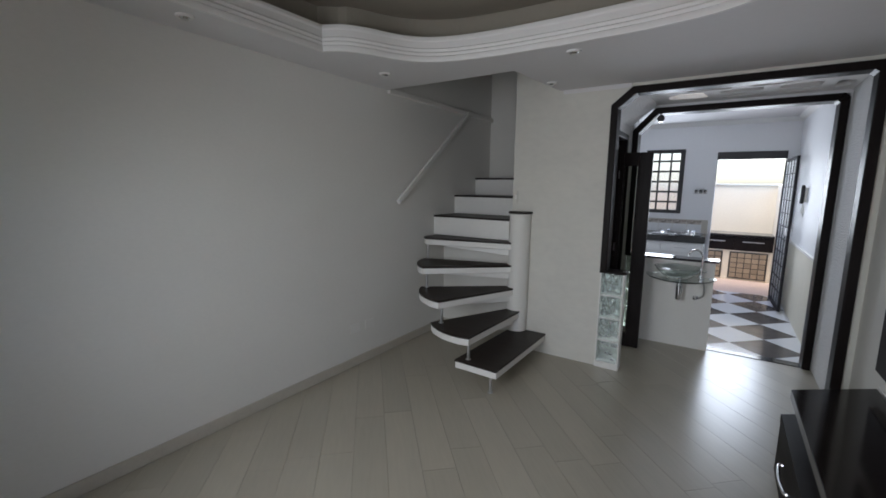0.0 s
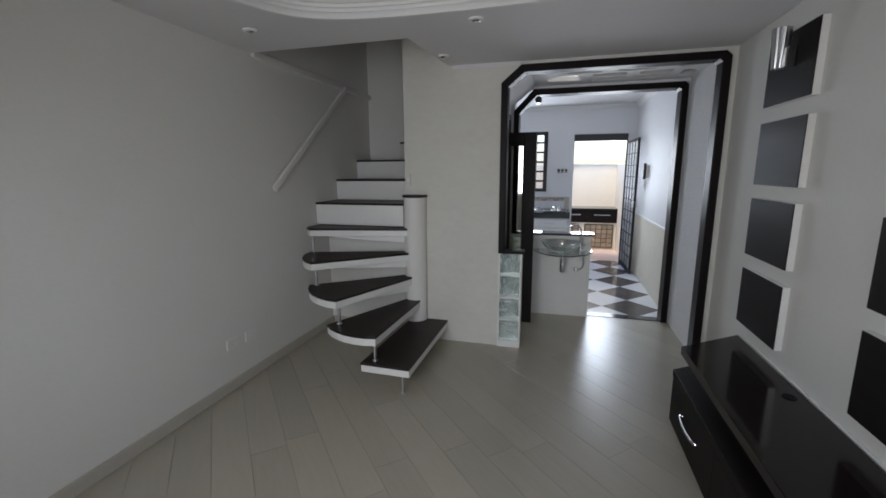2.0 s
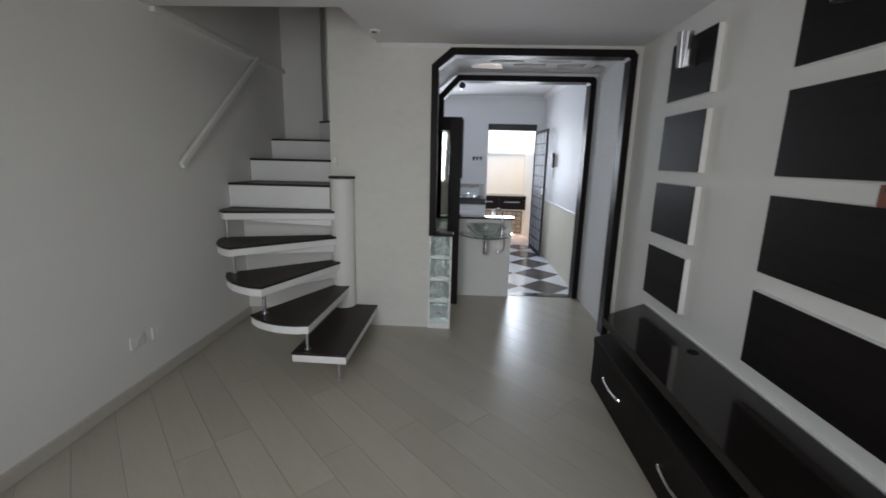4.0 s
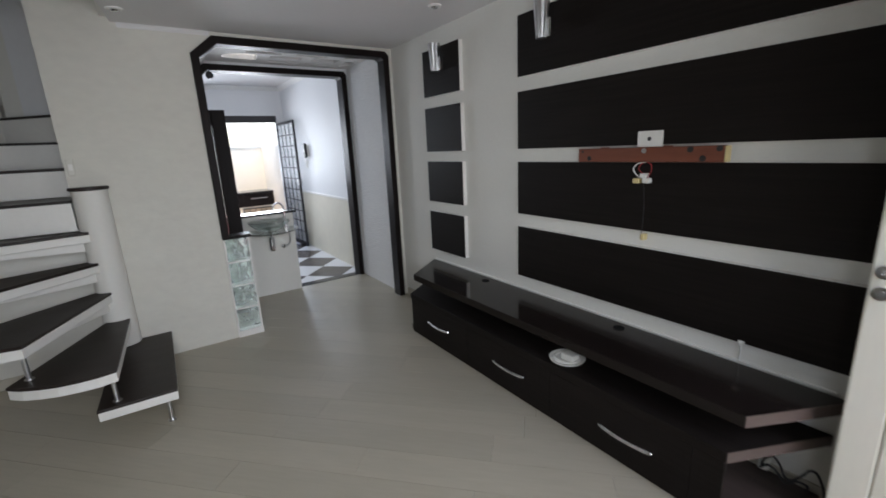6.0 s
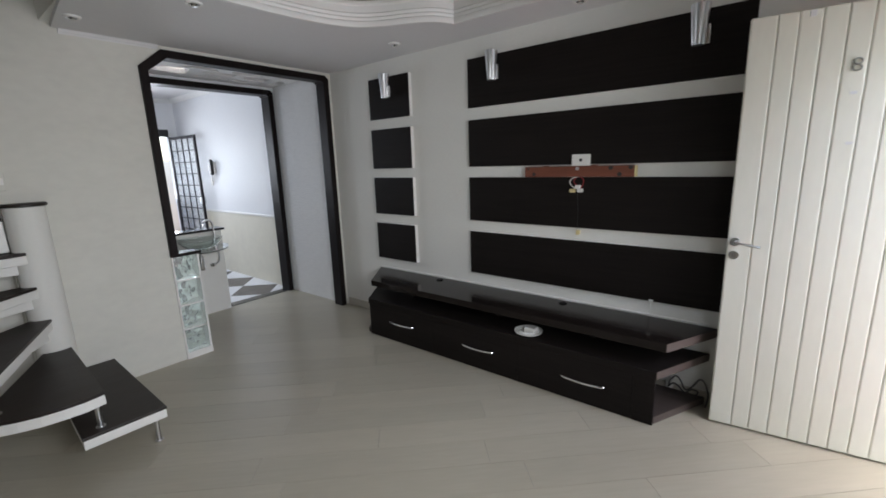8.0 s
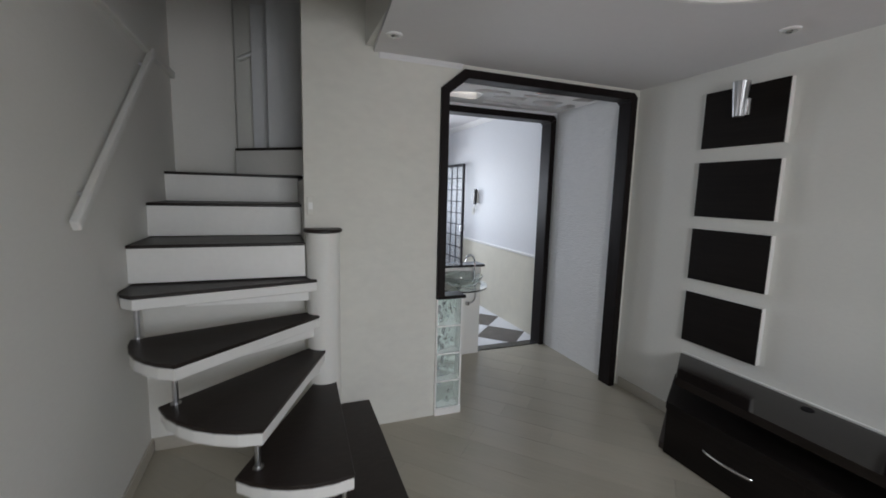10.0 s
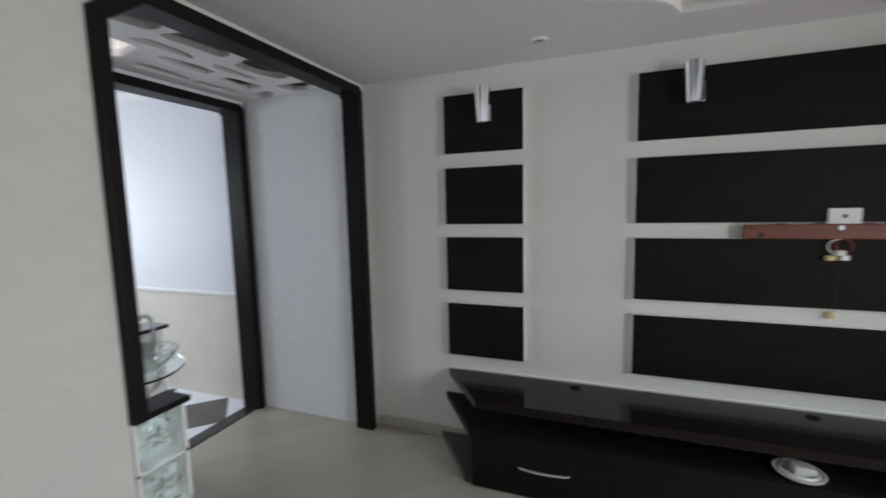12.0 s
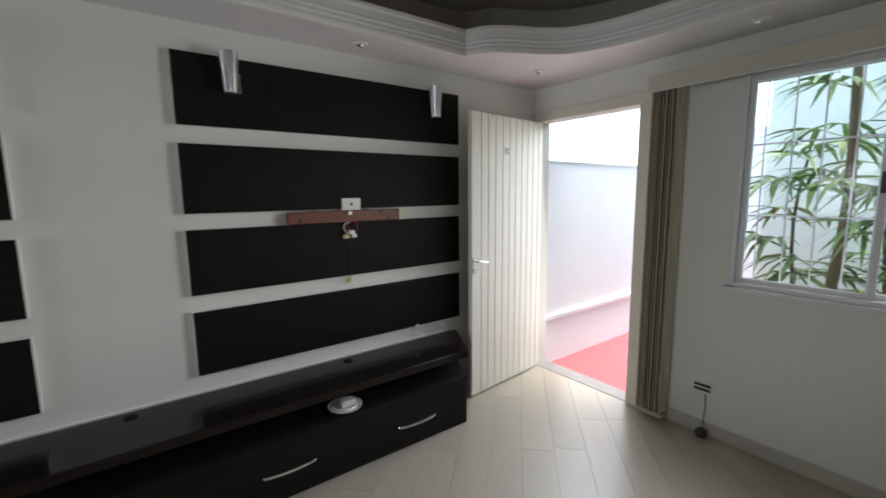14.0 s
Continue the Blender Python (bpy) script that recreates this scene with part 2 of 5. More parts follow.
def setting(name, bm, mat, label="", smooth=False):
    return tagged(part(name, bm, mat, None, "", smooth), label, "", "", "structure")


def box(bm, x0, x1, y0, y1, z0, z1, bev=0.0, seg=2):
    v = [bm.verts.new((x, y, z)) for x in (x0, x1) for y in (y0, y1) for z in (z0, z1)]
    faces = [bm.faces.new([v[i] for i in f]) for f in ((0, 1, 3, 2), (4, 6, 7, 5), (0, 4, 5, 1), (2, 3, 7, 6), (0, 2, 6, 4), (1, 5, 7, 3))]
    if bev:
        edges = list({e for f in faces for e in f.edges})
        bmesh.ops.bevel(bm, geom=edges, offset=bev, segments=seg, profile=0.5, affect="EDGES")
    return bm


def boxed(*a, **k):
    return box(bmesh.new(), *a, **k)


def prism(bm, pts, axis, a, b, bev=0.0):
    """A polygon drawn out along an axis: z takes (x, y), y takes (x, z), x takes (y, z)."""
    put = {"z": lambda p, w: (p[0], p[1], w), "y": lambda p, w: (p[0], w, p[1]), "x": lambda p, w: (w, p[0], p[1])}[axis]
    lo = [bm.verts.new(put(p, a)) for p in pts]
    hi = [bm.verts.new(put(p, b)) for p in pts]
    n = len(pts)
    faces = [bm.faces.new(lo), bm.faces.new(hi)]
    faces += [bm.faces.new((lo[i], lo[(i + 1) % n], hi[(i + 1) % n], hi[i])) for i in range(n)]
    if bev:
        edges = list(faces[0].edges) + list(faces[1].edges)
        bmesh.ops.bevel(bm, geom=edges, offset=bev, segments=2, profile=0.5, affect="EDGES")
    return bm


def tube(bm, pts, r, seg=8, r_end=None):
    """A round bar along a line of points."""
    pts = [Vector(p) for p in pts]
    rings = []
    for i, p in enumerate(pts):
        d = (pts[min(i + 1, len(pts) - 1)] - pts[max(i - 1, 0)]).normalized()
        side = d.cross((0, 0, 1) if abs(d.z) < 0.9 else (1, 0, 0)).normalized()
        up = side.cross(d)
        rad = r if r_end is None else r + (r_end - r) * i / (len(pts) - 1)
        rings.append([bm.verts.new(p + rad * (math.cos(k * math.tau / seg) * side + math.sin(k * math.tau / seg) * up)) for k in range(seg)])
    for a, b in zip(rings, rings[1:]):
        for k in range(seg):
            bm.faces.new((a[k], a[(k + 1) % seg], b[(k + 1) % seg], b[k]))
    bm.faces.new(rings[0]), bm.faces.new(rings[-1])
    return bm


def lathe(bm, centre, profile, seg=24, arc=math.tau, start=0.0):
    """Turns (radius, z) round a vertical axis."""
    cx, cy, cz = centre
    rings = []
    closed = arc > 6.28
    n = seg if closed else seg + 1
    for r, z in profile:
        rings.append([bm.verts.new((cx + r * math.cos(start + arc * k / seg), cy + r * math.sin(start + arc * k / seg), cz + z)) for k in range(n)])
    for a, b in zip(rings, rings[1:]):
        for k in range(seg):
            bm.faces.new((a[k], a[(k + 1) % n], b[(k + 1) % n], b[k]))
    bm.faces.new(rings[0]), bm.faces.new(rings[-1])
    return bm


def wall_grid(axis, a0, a1, us, zs, holes):
    """A wall between a0 and a1 along its thickness axis, with rectangular holes (u0, u1, z0, z1) through it."""
    us = sorted(set(us) | {h for q in holes for h in q[:2]})
    zs = sorted(set(zs) | {h for q in holes for h in q[2:]})
    full = {}
    for i in range(len(us) - 1):
        for j in range(len(zs) - 1):
            um, zm = (us[i] + us[i + 1]) / 2, (zs[j] + zs[j + 1]) / 2
            full[i, j] = not any(q[0] < um < q[1] and q[2] < zm < q[3] for q in holes)
    bm = bmesh.new()
    put = (lambda a, u, z: (a, u, z)) if axis == "x" else (lambda a, u, z: (u, a, z))
    cache = {}

    def vert(a, u, z):
        key = (a, u, z)
        if key not in cache:
            cache[key] = bm.verts.new(put(a, u, z))
        return cache[key]

    for (i, j), solid in full.items():
        if not solid:
            continue
        u0, u1, z0, z1 = us[i], us[i + 1], zs[j], zs[j + 1]
        for a in (a0, a1):
            bm.faces.new([vert(a, u0, z0), vert(a, u1, z0), vert(a, u1, z1), vert(a, u0, z1)])
        if not full.get((i - 1, j)):
            bm.faces.new([vert(a0, u0, z0), vert(a1, u0, z0), vert(a1, u0, z1), vert(a0, u0, z1)])
        if not full.get((i + 1, j)):
            bm.faces.new([vert(a0, u1, z0), vert(a1, u1, z0), vert(a1, u1, z1), vert(a0, u1, z1)])
        if not full.get((i, j - 1)):
            bm.faces.new([vert(a0, u0, z0), vert(a1, u0, z0), vert(a1, u1, z0), vert(a0, u1, z0)])
        if not full.get((i, j + 1)):
            bm.faces.new([vert(a0, u0, z1), vert(a1, u0, z1), vert(a1, u1, z1), vert(a0, u1, z1)])
    return bm


def smooth_line(pts, steps=6):
    """Catmull-Rom through the points."""
    out = []
    p = [pts[0]] + list(pts) + [pts[-1]]
    for i in range(1, len(p) - 2):
        for s in range(steps):
            t = s / steps
            out.append(tuple(0.5 * (2 * b + (c - a) * t + (2 * a - 5 * b + 4 * c - d) * t * t + (3 * b - a - 3 * c + d) * t ** 3)
                             for a, b, c, d in zip(p[i - 1], p[i], p[i + 1], p[i + 2])))
    return out + [tuple(pts[-1])]


def clip_poly(pts, x0, x1, y0, y1):
    """A convex polygon cut to a rectangle."""
    for k, lim, sign in ((0, x0, 1), (0, x1, -1), (1, y0, 1), (1, y1, -1)):
        out = []
        for i, p in enumerate(pts):
            q = pts[(i + 1) % len(pts)]
            a, b = sign * (p[k] - lim), sign * (q[k] - lim)
            if a >= 0:
                out.append(p)
            if (a >= 0) != (b >= 0):
                t = a / (a - b)
                out.append((p[0] + (q[0] - p[0]) * t, p[1] + (q[1] - p[1]) * t))
        pts = out
        if len(pts) < 3:
            return []
    clean = []
    for p in pts:
        if not clean or math.dist(p, clean[-1]) > 1e-4:
            clean.append(p)
    if len(clean) > 1 and math.dist(clean[0], clean[-1]) < 1e-4:
        clean.pop()
    return clean if len(clean) > 2 else []


# ---- structure: living room, stairwell, passage ----
LEFT, RIGHT, FRONT, ARCH, CEIL = -1.975, 1.385, 0.075, 4.37, 2.383

setting("wall_left", boxed(-2.13, LEFT, -0.06, 5.84, -0.05, 5.0), M_WALL)
setting("wall_front", wall_grid("y", -0.06, FRONT, (LEFT, 1.53), (-0.05, 3.0), [(0.42, 1.34, -0.05, 2.165), (-1.325, -0.145, 0.98, 2.185)]), M_WALL)
setting("wall_right", boxed(RIGHT, 1.53, FRONT, 5.44, -0.05, 3.0), M_WALL)


def arch_wall():
    bm = wall_grid("y", ARCH, 4.47, (-1.10, RIGHT), (-0.05, 5.0), [(-0.256, 1.338, -0.05, 2.352)])
    prism(bm, [(-0.256, 2.215), (-0.256, 2.352), (-0.09, 2.352)], "y", ARCH, 4.47)
    prism(bm, [(1.338, 2.31), (1.338, 2.352), (1.296, 2.352)], "y", ARCH, 4.47)
    return bm


setting("wall_arch", arch_wall(), M_PLASTER)
setting("wall_under_stairs", boxed(LEFT, -1.10, 4.52, 4.60, -0.05, 1.04), M_WALL)
setting("wall_stair_back", boxed(LEFT, -1.545, 5.555, 5.84, -0.05, 5.0), M_WALL)
setting("wall_stair_recess", boxed(-1.545, -0.40, 5.72, 5.84, -0.05, 5.0), M_WALL)
setting("wall_stair_side", boxed(-1.10, -1.00, 4.47, 5.553, -0.05, 1.62), M_WALL)
setting("wall_stair_front_upper", boxed(LEFT, -0.62, 3.43, 3.575, CEIL + 0.03, 5.0), M_WALL)
setting("wall_stair_right_upper", boxed(-0.74, -0.62, 3.575, ARCH, CEIL + 0.03, 5.0), M_WALL)
setting("ceiling_stairwell", boxed(-2.13, -0.29, 3.43, 5.84, 5.0, 5.1), M_CEIL)
setting("trim_stairwell", boxed(LEFT, LEFT + 0.035, 3.58, 5.553, CEIL - 0.030, CEIL + 0.020, bev=0.006), M_WALL)
setting("wall_passage_left", wall_grid("x", -0.40, -0.29, (4.47, 5.84), (-0.05, 5.0), [(4.56, 5.24, -0.05, 2.04)]), M_ROUGH)
setting("wall_passage_right", boxed(1.347, RIGHT, 4.472, 5.35, -0.05, 2.372), M_ROUGH)
setting("wall_inner_left", wall_grid("y", 5.38, 5.50, (-1.30, 1.385), (-0.05, 3.2), [(-0.26, 1.336, -0.05, 2.341)]), M_KWALL)

# ceiling with a waved tray
TRAY_C = (-0.295, 1.84)
QUAD = [(1.33, 0.0), (1.325, 0.36)] + smooth_line([(1.32, 0.715), (1.19, 0.785), (1.10, 0.92), (1.03, 1.07), (0.93, 1.20), (0.77, 1.29), (0.58, 1.335), (0.36, 1.36)], 4) + [(0.0, 1.37)]


def tray_loop():
    q1 = QUAD
    q2 = [(-x, y) for x, y in reversed(QUAD)][1:]
    q3 = [(-x, -y) for x, y in QUAD][1:]
    q4 = [(x, -y) for x, y in reversed(QUAD)][1:-1]
    return [(x + TRAY_C[0], y + TRAY_C[1]) for x, y in q1 + q2 + q3 + q4]


TRAY = tray_loop()


def sheet_with_holes(outer, loops, z, thick):
    bm = bmesh.new()
    for loop in [outer] + loops:
        vs = [bm.verts.new((x, y, z)) for x, y in loop]
        for i in range(len(vs)):
            bm.edges.new((vs[i], vs[(i + 1) % len(vs)]))
    bmesh.ops.triangle_fill(bm, use_beauty=True, edges=bm.edges[:])
    ext = bmesh.ops.extrude_face_region(bm, geom=bm.faces[:])
    for v in [g for g in ext["geom"] if isinstance(g, bmesh.types.BMVert)]:
        v.co.z += thick
    return bm


setting("ceiling", sheet_with_holes([(LEFT, FRONT), (RIGHT, FRONT), (RIGHT, ARCH), (-0.69, ARCH), (-0.765, 3.575), (LEFT, 3.575)], [TRAY], CEIL, 0.03), M_CEIL)
# the recess's dimness is in this colour, well below the ceiling's white
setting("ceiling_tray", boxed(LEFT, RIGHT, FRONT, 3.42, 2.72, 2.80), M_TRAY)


def cornice():
    """Moulding that follows the waved edge, with steps and beads."""
    prof = [(0.0, -0.004), (0.020, -0.004), (0.024, 0.012), (0.020, 0.030), (0.010, 0.036), (0.016, 0.052), (0.008, 0.062),
            (0.014, 0.078), (0.006, 0.086), (0.004, 0.125), (0.012, 0.135), (0.010, 0.155), (-0.012, 0.165), (-0.012, 0.03)]
    n = len(TRAY)
    bm = bmesh.new()
    rings = []
    for i in range(n):
        p, a, b = Vector(TRAY[i]), Vector(TRAY[i - 1]), Vector(TRAY[(i + 1) % n])
        d = ((p - a).normalized() + (b - p).normalized()).normalized()
        inward = Vector((-d.y, d.x))
        rings.append([bm.verts.new((*(p + inward * o), CEIL + h)) for o, h in prof])
    for i in range(n):
        a, b = rings[i], rings[(i + 1) % n]
        for k in range(len(prof)):
            bm.faces.new((a[k], a[(k + 1) % len(prof)], b[(k + 1) % len(prof)], b[k]))
    return bm


setting("trim_cornice", cornice(), M_GYPSUM, smooth=True)


def cove_band():
    """Upright back of the light cove, set out behind the moulding."""
    n = len(TRAY)
    bm = bmesh.new()
    rings = []
    for i in range(n):
        p, a, b = Vector(TRAY[i]), Vector(TRAY[i - 1]), Vector(TRAY[(i + 1) % n])
        d = ((p - a).normalized() + (b - p).normalized()).normalized()
        out = Vector((d.y, -d.x))
        rings.append([bm.verts.new((*(p + out * o), z)) for o, z in ((0.19, CEIL + 0.032), (0.19, 2.719), (0.20, 2.719), (0.20, CEIL + 0.032))])
    for i in range(n):
        a, b = rings[i], rings[(i + 1) % n]
        for k in range(4):
            bm.faces.new((a[k], a[(k + 1) % 4], b[(k + 1) % 4], b[k]))
    return bm


# same darkened beige, shade of the recess included
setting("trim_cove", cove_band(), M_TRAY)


def trim_frame(name, outer, inner, y0, y1, label):
    """Dark wood casing round an opening: one mitred length to a side."""
    t = thing(name, (outer[-1][0], y0, 0), label, "door frame")
    t["kind"] = "structure"
    for i in range(len(outer) - 1):
        bm = prism(bmesh.new(), [outer[i], outer[i + 1], inner[i + 1], inner[i]], "y", y0, y1)
        edges = [e for e in bm.edges if abs(e.verts[0].co.y - e.verts[1].co.y) < 1e-6 and e.calc_length() > 0.07]
        bmesh.ops.bevel(bm, geom=edges, offset=0.008, segments=2, profile=0.5, affect="EDGES")
        part("casing", bm, M_DARKWOOD, t)
    return t


trim_frame("door_frame_outer", [(-0.258, 0.866), (-0.258, 2.225), (-0.104, 2.354), (1.302, 2.354), (1.343, 2.315), (1.343, 0.0)],
           [(-0.203, 0.866), (-0.203, 2.195), (-0.072, 2.298), (1.265, 2.298), (1.285, 2.280), (1.285, 0.0)], 4.340, 4.474,
           "dark varnished wood casing round the chamfered arch")
trim_frame("door_frame_inner", [(-0.262, 0.0), (-0.262, 2.138), (-0.066, 2.343), (1.303, 2.343), (1.338, 2.308), (1.338, 0.0)],
           [(-0.205, 0.0), (-0.205, 2.110), (-0.038, 2.286), (1.258, 2.286), (1.278, 2.268), (1.278, 0.0)], 5.352, 5.520,
           "dark varnished wood casing of the inner kitchen arch")


def pierced_ceiling():
    """Plaster panel over the passage, pierced with rounded organic cells."""
    cells = []
    rng = random.Random(4)
    for cx, cy, rx, ry in [(0.07, 4.68, 0.13, 0.085), (0.42, 4.68, 0.16, 0.075), (0.84, 4.70, 0.17, 0.078), (1.20, 4.74, 0.085, 0.125),
                           (0.38, 4.87, 0.15, 0.042), (0.80, 4.875, 0.15, 0.035), (0.225, 5.09, 0.145, 0.115), (0.62, 5.01, 0.15, 0.055),
                           (1.00, 5.03, 0.13, 0.080), (0.62, 5.225, 0.16, 0.045), (0.98, 5.23, 0.15, 0.045), (1.25, 5.11, 0.055, 0.12)]:
        ph = rng.random() * 6
        loop = []
        for k in range(20):
            a = k * math.tau / 20
            e = 1 + 0.13 * math.sin(3 * a + ph)
            c, s = math.cos(a), math.sin(a)
            loop.append((cx + rx * e * math.copysign(abs(c) ** 0.6, c), cy + ry * e * math.copysign(abs(s) ** 0.6, s)))
        cells.append(loop)
    return sheet_with_holes([(-0.29, 4.474), (RIGHT, 4.474), (RIGHT, 5.38), (-0.29, 5.38)], cells, 2.372, 0.035)


setting("wall_passage_soffit", prism(bmesh.new(), [(-0.289, 2.371), (-0.289, 2.165), (-0.245, 2.205), (-0.085, 2.340), (-0.055, 2.371)], "y", 4.476, 5.350), M_ROUGH)
setting("ceiling_passage", pierced_ceiling(), M_GYPSUM)
setting("wall_light_shaft", wall_grid("y", 4.472, 4.476, (-0.29, RIGHT), (2.41, 3.0), []), M_KWALL)
setting("ceiling_light_shaft", sheet_with_holes([(-0.29, 4.476), (RIGHT, 4.476), (RIGHT, 5.38), (-0.29, 5.38)], [[(0.05, 4.95), (0.40, 4.95), (0.40, 5.24), (0.05, 5.24)]], 3.0, 0.06), M_KWALL)
for n, (x0, x1, y0, y1) in enumerate(((0.03, 0.05, 4.93, 5.26), (0.40, 0.42, 4.93, 5.26), (0.05, 0.40, 4.93, 4.95), (0.05, 0.40, 5.24, 5.26))):
    setting(f"wall_skylight_{n + 1}", boxed(x0, x1, y0, y1, 2.41, 2.998), M_WHITE)
setting("trim_skylight", boxed(0.218, 0.236, 4.951, 5.239, 2.50, 2.52), M_ALU)
setting("trim_passage_ceiling", boxed(-0.05, RIGHT, 4.520, 4.540, 2.362, 2.3715, bev=0.003), M_GYPSUM)
setting("trim_arch_wall", prism(bmesh.new(), [(ARCH, CEIL - 0.001), (ARCH, CEIL - 0.030), (ARCH - 0.005, CEIL - 0.030), (ARCH - 0.008, CEIL - 0.020), (ARCH - 0.014, CEIL - 0.018), (ARCH - 0.018, CEIL - 0.008), (ARCH - 0.022, CEIL - 0.001)], "x", -0.66, -0.115), M_CEIL)

# skirting
setting("baseboard_left", boxed(LEFT, LEFT + 0.014, FRONT, 4.52, 0.0, 0.078, bev=0.004), M_BASE)
setting("baseboard_front", boxed(LEFT + 0.016, 0.344, FRONT, FRONT + 0.014, 0.0, 0.085, bev=0.004), M_BASE)
setting("baseboard_right", boxed(RIGHT - 0.014, RIGHT, 0.96, 4.338, 0.0, 0.078, bev=0.004), M_BASE)
setting("baseboard_stairs", boxed(LEFT + 0.016, -1.10, 4.506, 4.52, 0.0, 0.078, bev=0.004), M_BASE)

# ---- structure: kitchen and yard ----
KR, KF, KC = 1.372, 8.30, 2.565
setting("wall_kitchen_right", boxed(KR, 1.53, 5.44, 8.42, -0.05, 3.0), M_KWALL)
setting("wall_kitchen_far", wall_grid("y", KF, 8.42, (-1.30, KR), (-0.05, 3.0), [(0.425, 1.25, -0.05, 2.10), (-0.525, -0.015, 1.20, 2.155)]), M_KWALL)
setting("wall_kitchen_left", boxed(-1.42, -1.30, 5.62, 8.42, -0.05, 3.0), M_KWALL)
setting("ceiling_kitchen", boxed(-1.30, KR, 5.50, KF, KC, KC + 0.06), M_CEIL)
setting("trim_kitchen_ceiling", prism(bmesh.new(), [(KF, KC), (KF, KC - 0.06), (KF - 0.02, KC - 0.05), (KF - 0.06, KC - 0.015), (KF - 0.065, KC)], "x", -1.30, KR), M_GYPSUM)
setting("trim_kitchen_right", prism(bmesh.new(), [(KR, KC), (KR, KC - 0.06), (KR - 0.02, KC - 0.05), (KR - 0.06, KC - 0.015), (KR - 0.065, KC)], "y", 5.522, KF - 0.066), M_GYPSUM)
setting("trim_dado", boxed(KR - 0.022, KR, 5.522, KF, 0.875, 0.905, bev=0.006), M_WHITE)
setting("wall_dado", boxed(KR - 0.008, KR, 5.522, KF, 0.0, 0.875), M_DADO)
setting("trim_threshold", boxed(-0.26, 1.30, 5.385, 5.50, -0.03, 0.006, bev=0.003), M_GRANITE)

setting("yard_floor", boxed(-1.2, 1.36, 8.42, 10.3, -0.12, -0.015), M_TERRA)
setting("yard_wall_right", boxed(1.335, 1.53, 8.42, 10.3, -0.12, 1.65), M_CREAMWALL)
setting("yard_wall_far", boxed(-1.4, 1.335, 10.15, 10.3, -0.12, 1.65), M_CREAMWALL)
setting("yard_wall_left", boxed(-1.4, -1.2, 8.42, 10.15, -0.12, 2.4), M_CREAMWALL)
setting("yard_wall_cap", boxed(-1.2, 1.53, 10.13, 10.32, 1.65, 1.672), M_OUTWALL)
setting("roof_living", boxed(-2.13, 1.53, -0.5, 3.43, 3.0, 3.12), M_CEIL)
setting("roof_kitchen", boxed(-1.42, 1.53, 5.62, 8.62, 3.0, 3.12), M_CEIL)
setting("roof_front_part", boxed(-0.62, 1.53, 3.43, 4.47, 3.0, 3.12), M_CEIL)

# ---- outside the front ----
setting("ground", boxed(-400, 400, -400, 400, -0.6, -0.5), M_SOIL)
setting("pavement", boxed(0.42, 1.40, -4.2, -0.06, -0.3, -0.09), M_RED)
setting("trim_door_sill", boxed(0.42, 1.34, -0.06, 0.085, -0.095, 0.004, bev=0.002), M_SILL)
setting("garden_bed", boxed(-3.2, 0.42, -2.3, -0.06, -0.5, -0.05), M_SOIL)
setting("garden_wall_side", boxed(1.40, 1.62, -4.2, -0.06, -0.5, 1.80), M_OUTWALL)
setting("garden_wall_ledge", boxed(1.365, 1.40, -4.2, -0.062, 0.345, 0.39, bev=0.008), M_OUTWALL)
setting("garden_wall_back", boxed(-3.2, 0.42, -2.45, -2.3, -0.5, 3.0), M_MINT)
setting("garden_wall_end", boxed(0.42, 1.62, -4.4, -4.2, -0.5, 2.4), M_OUTWALL)
setting("wall_cap_side", boxed(1.39, 1.64, -4.2, -0.06, 1.80, 1.815), M_STEEL)


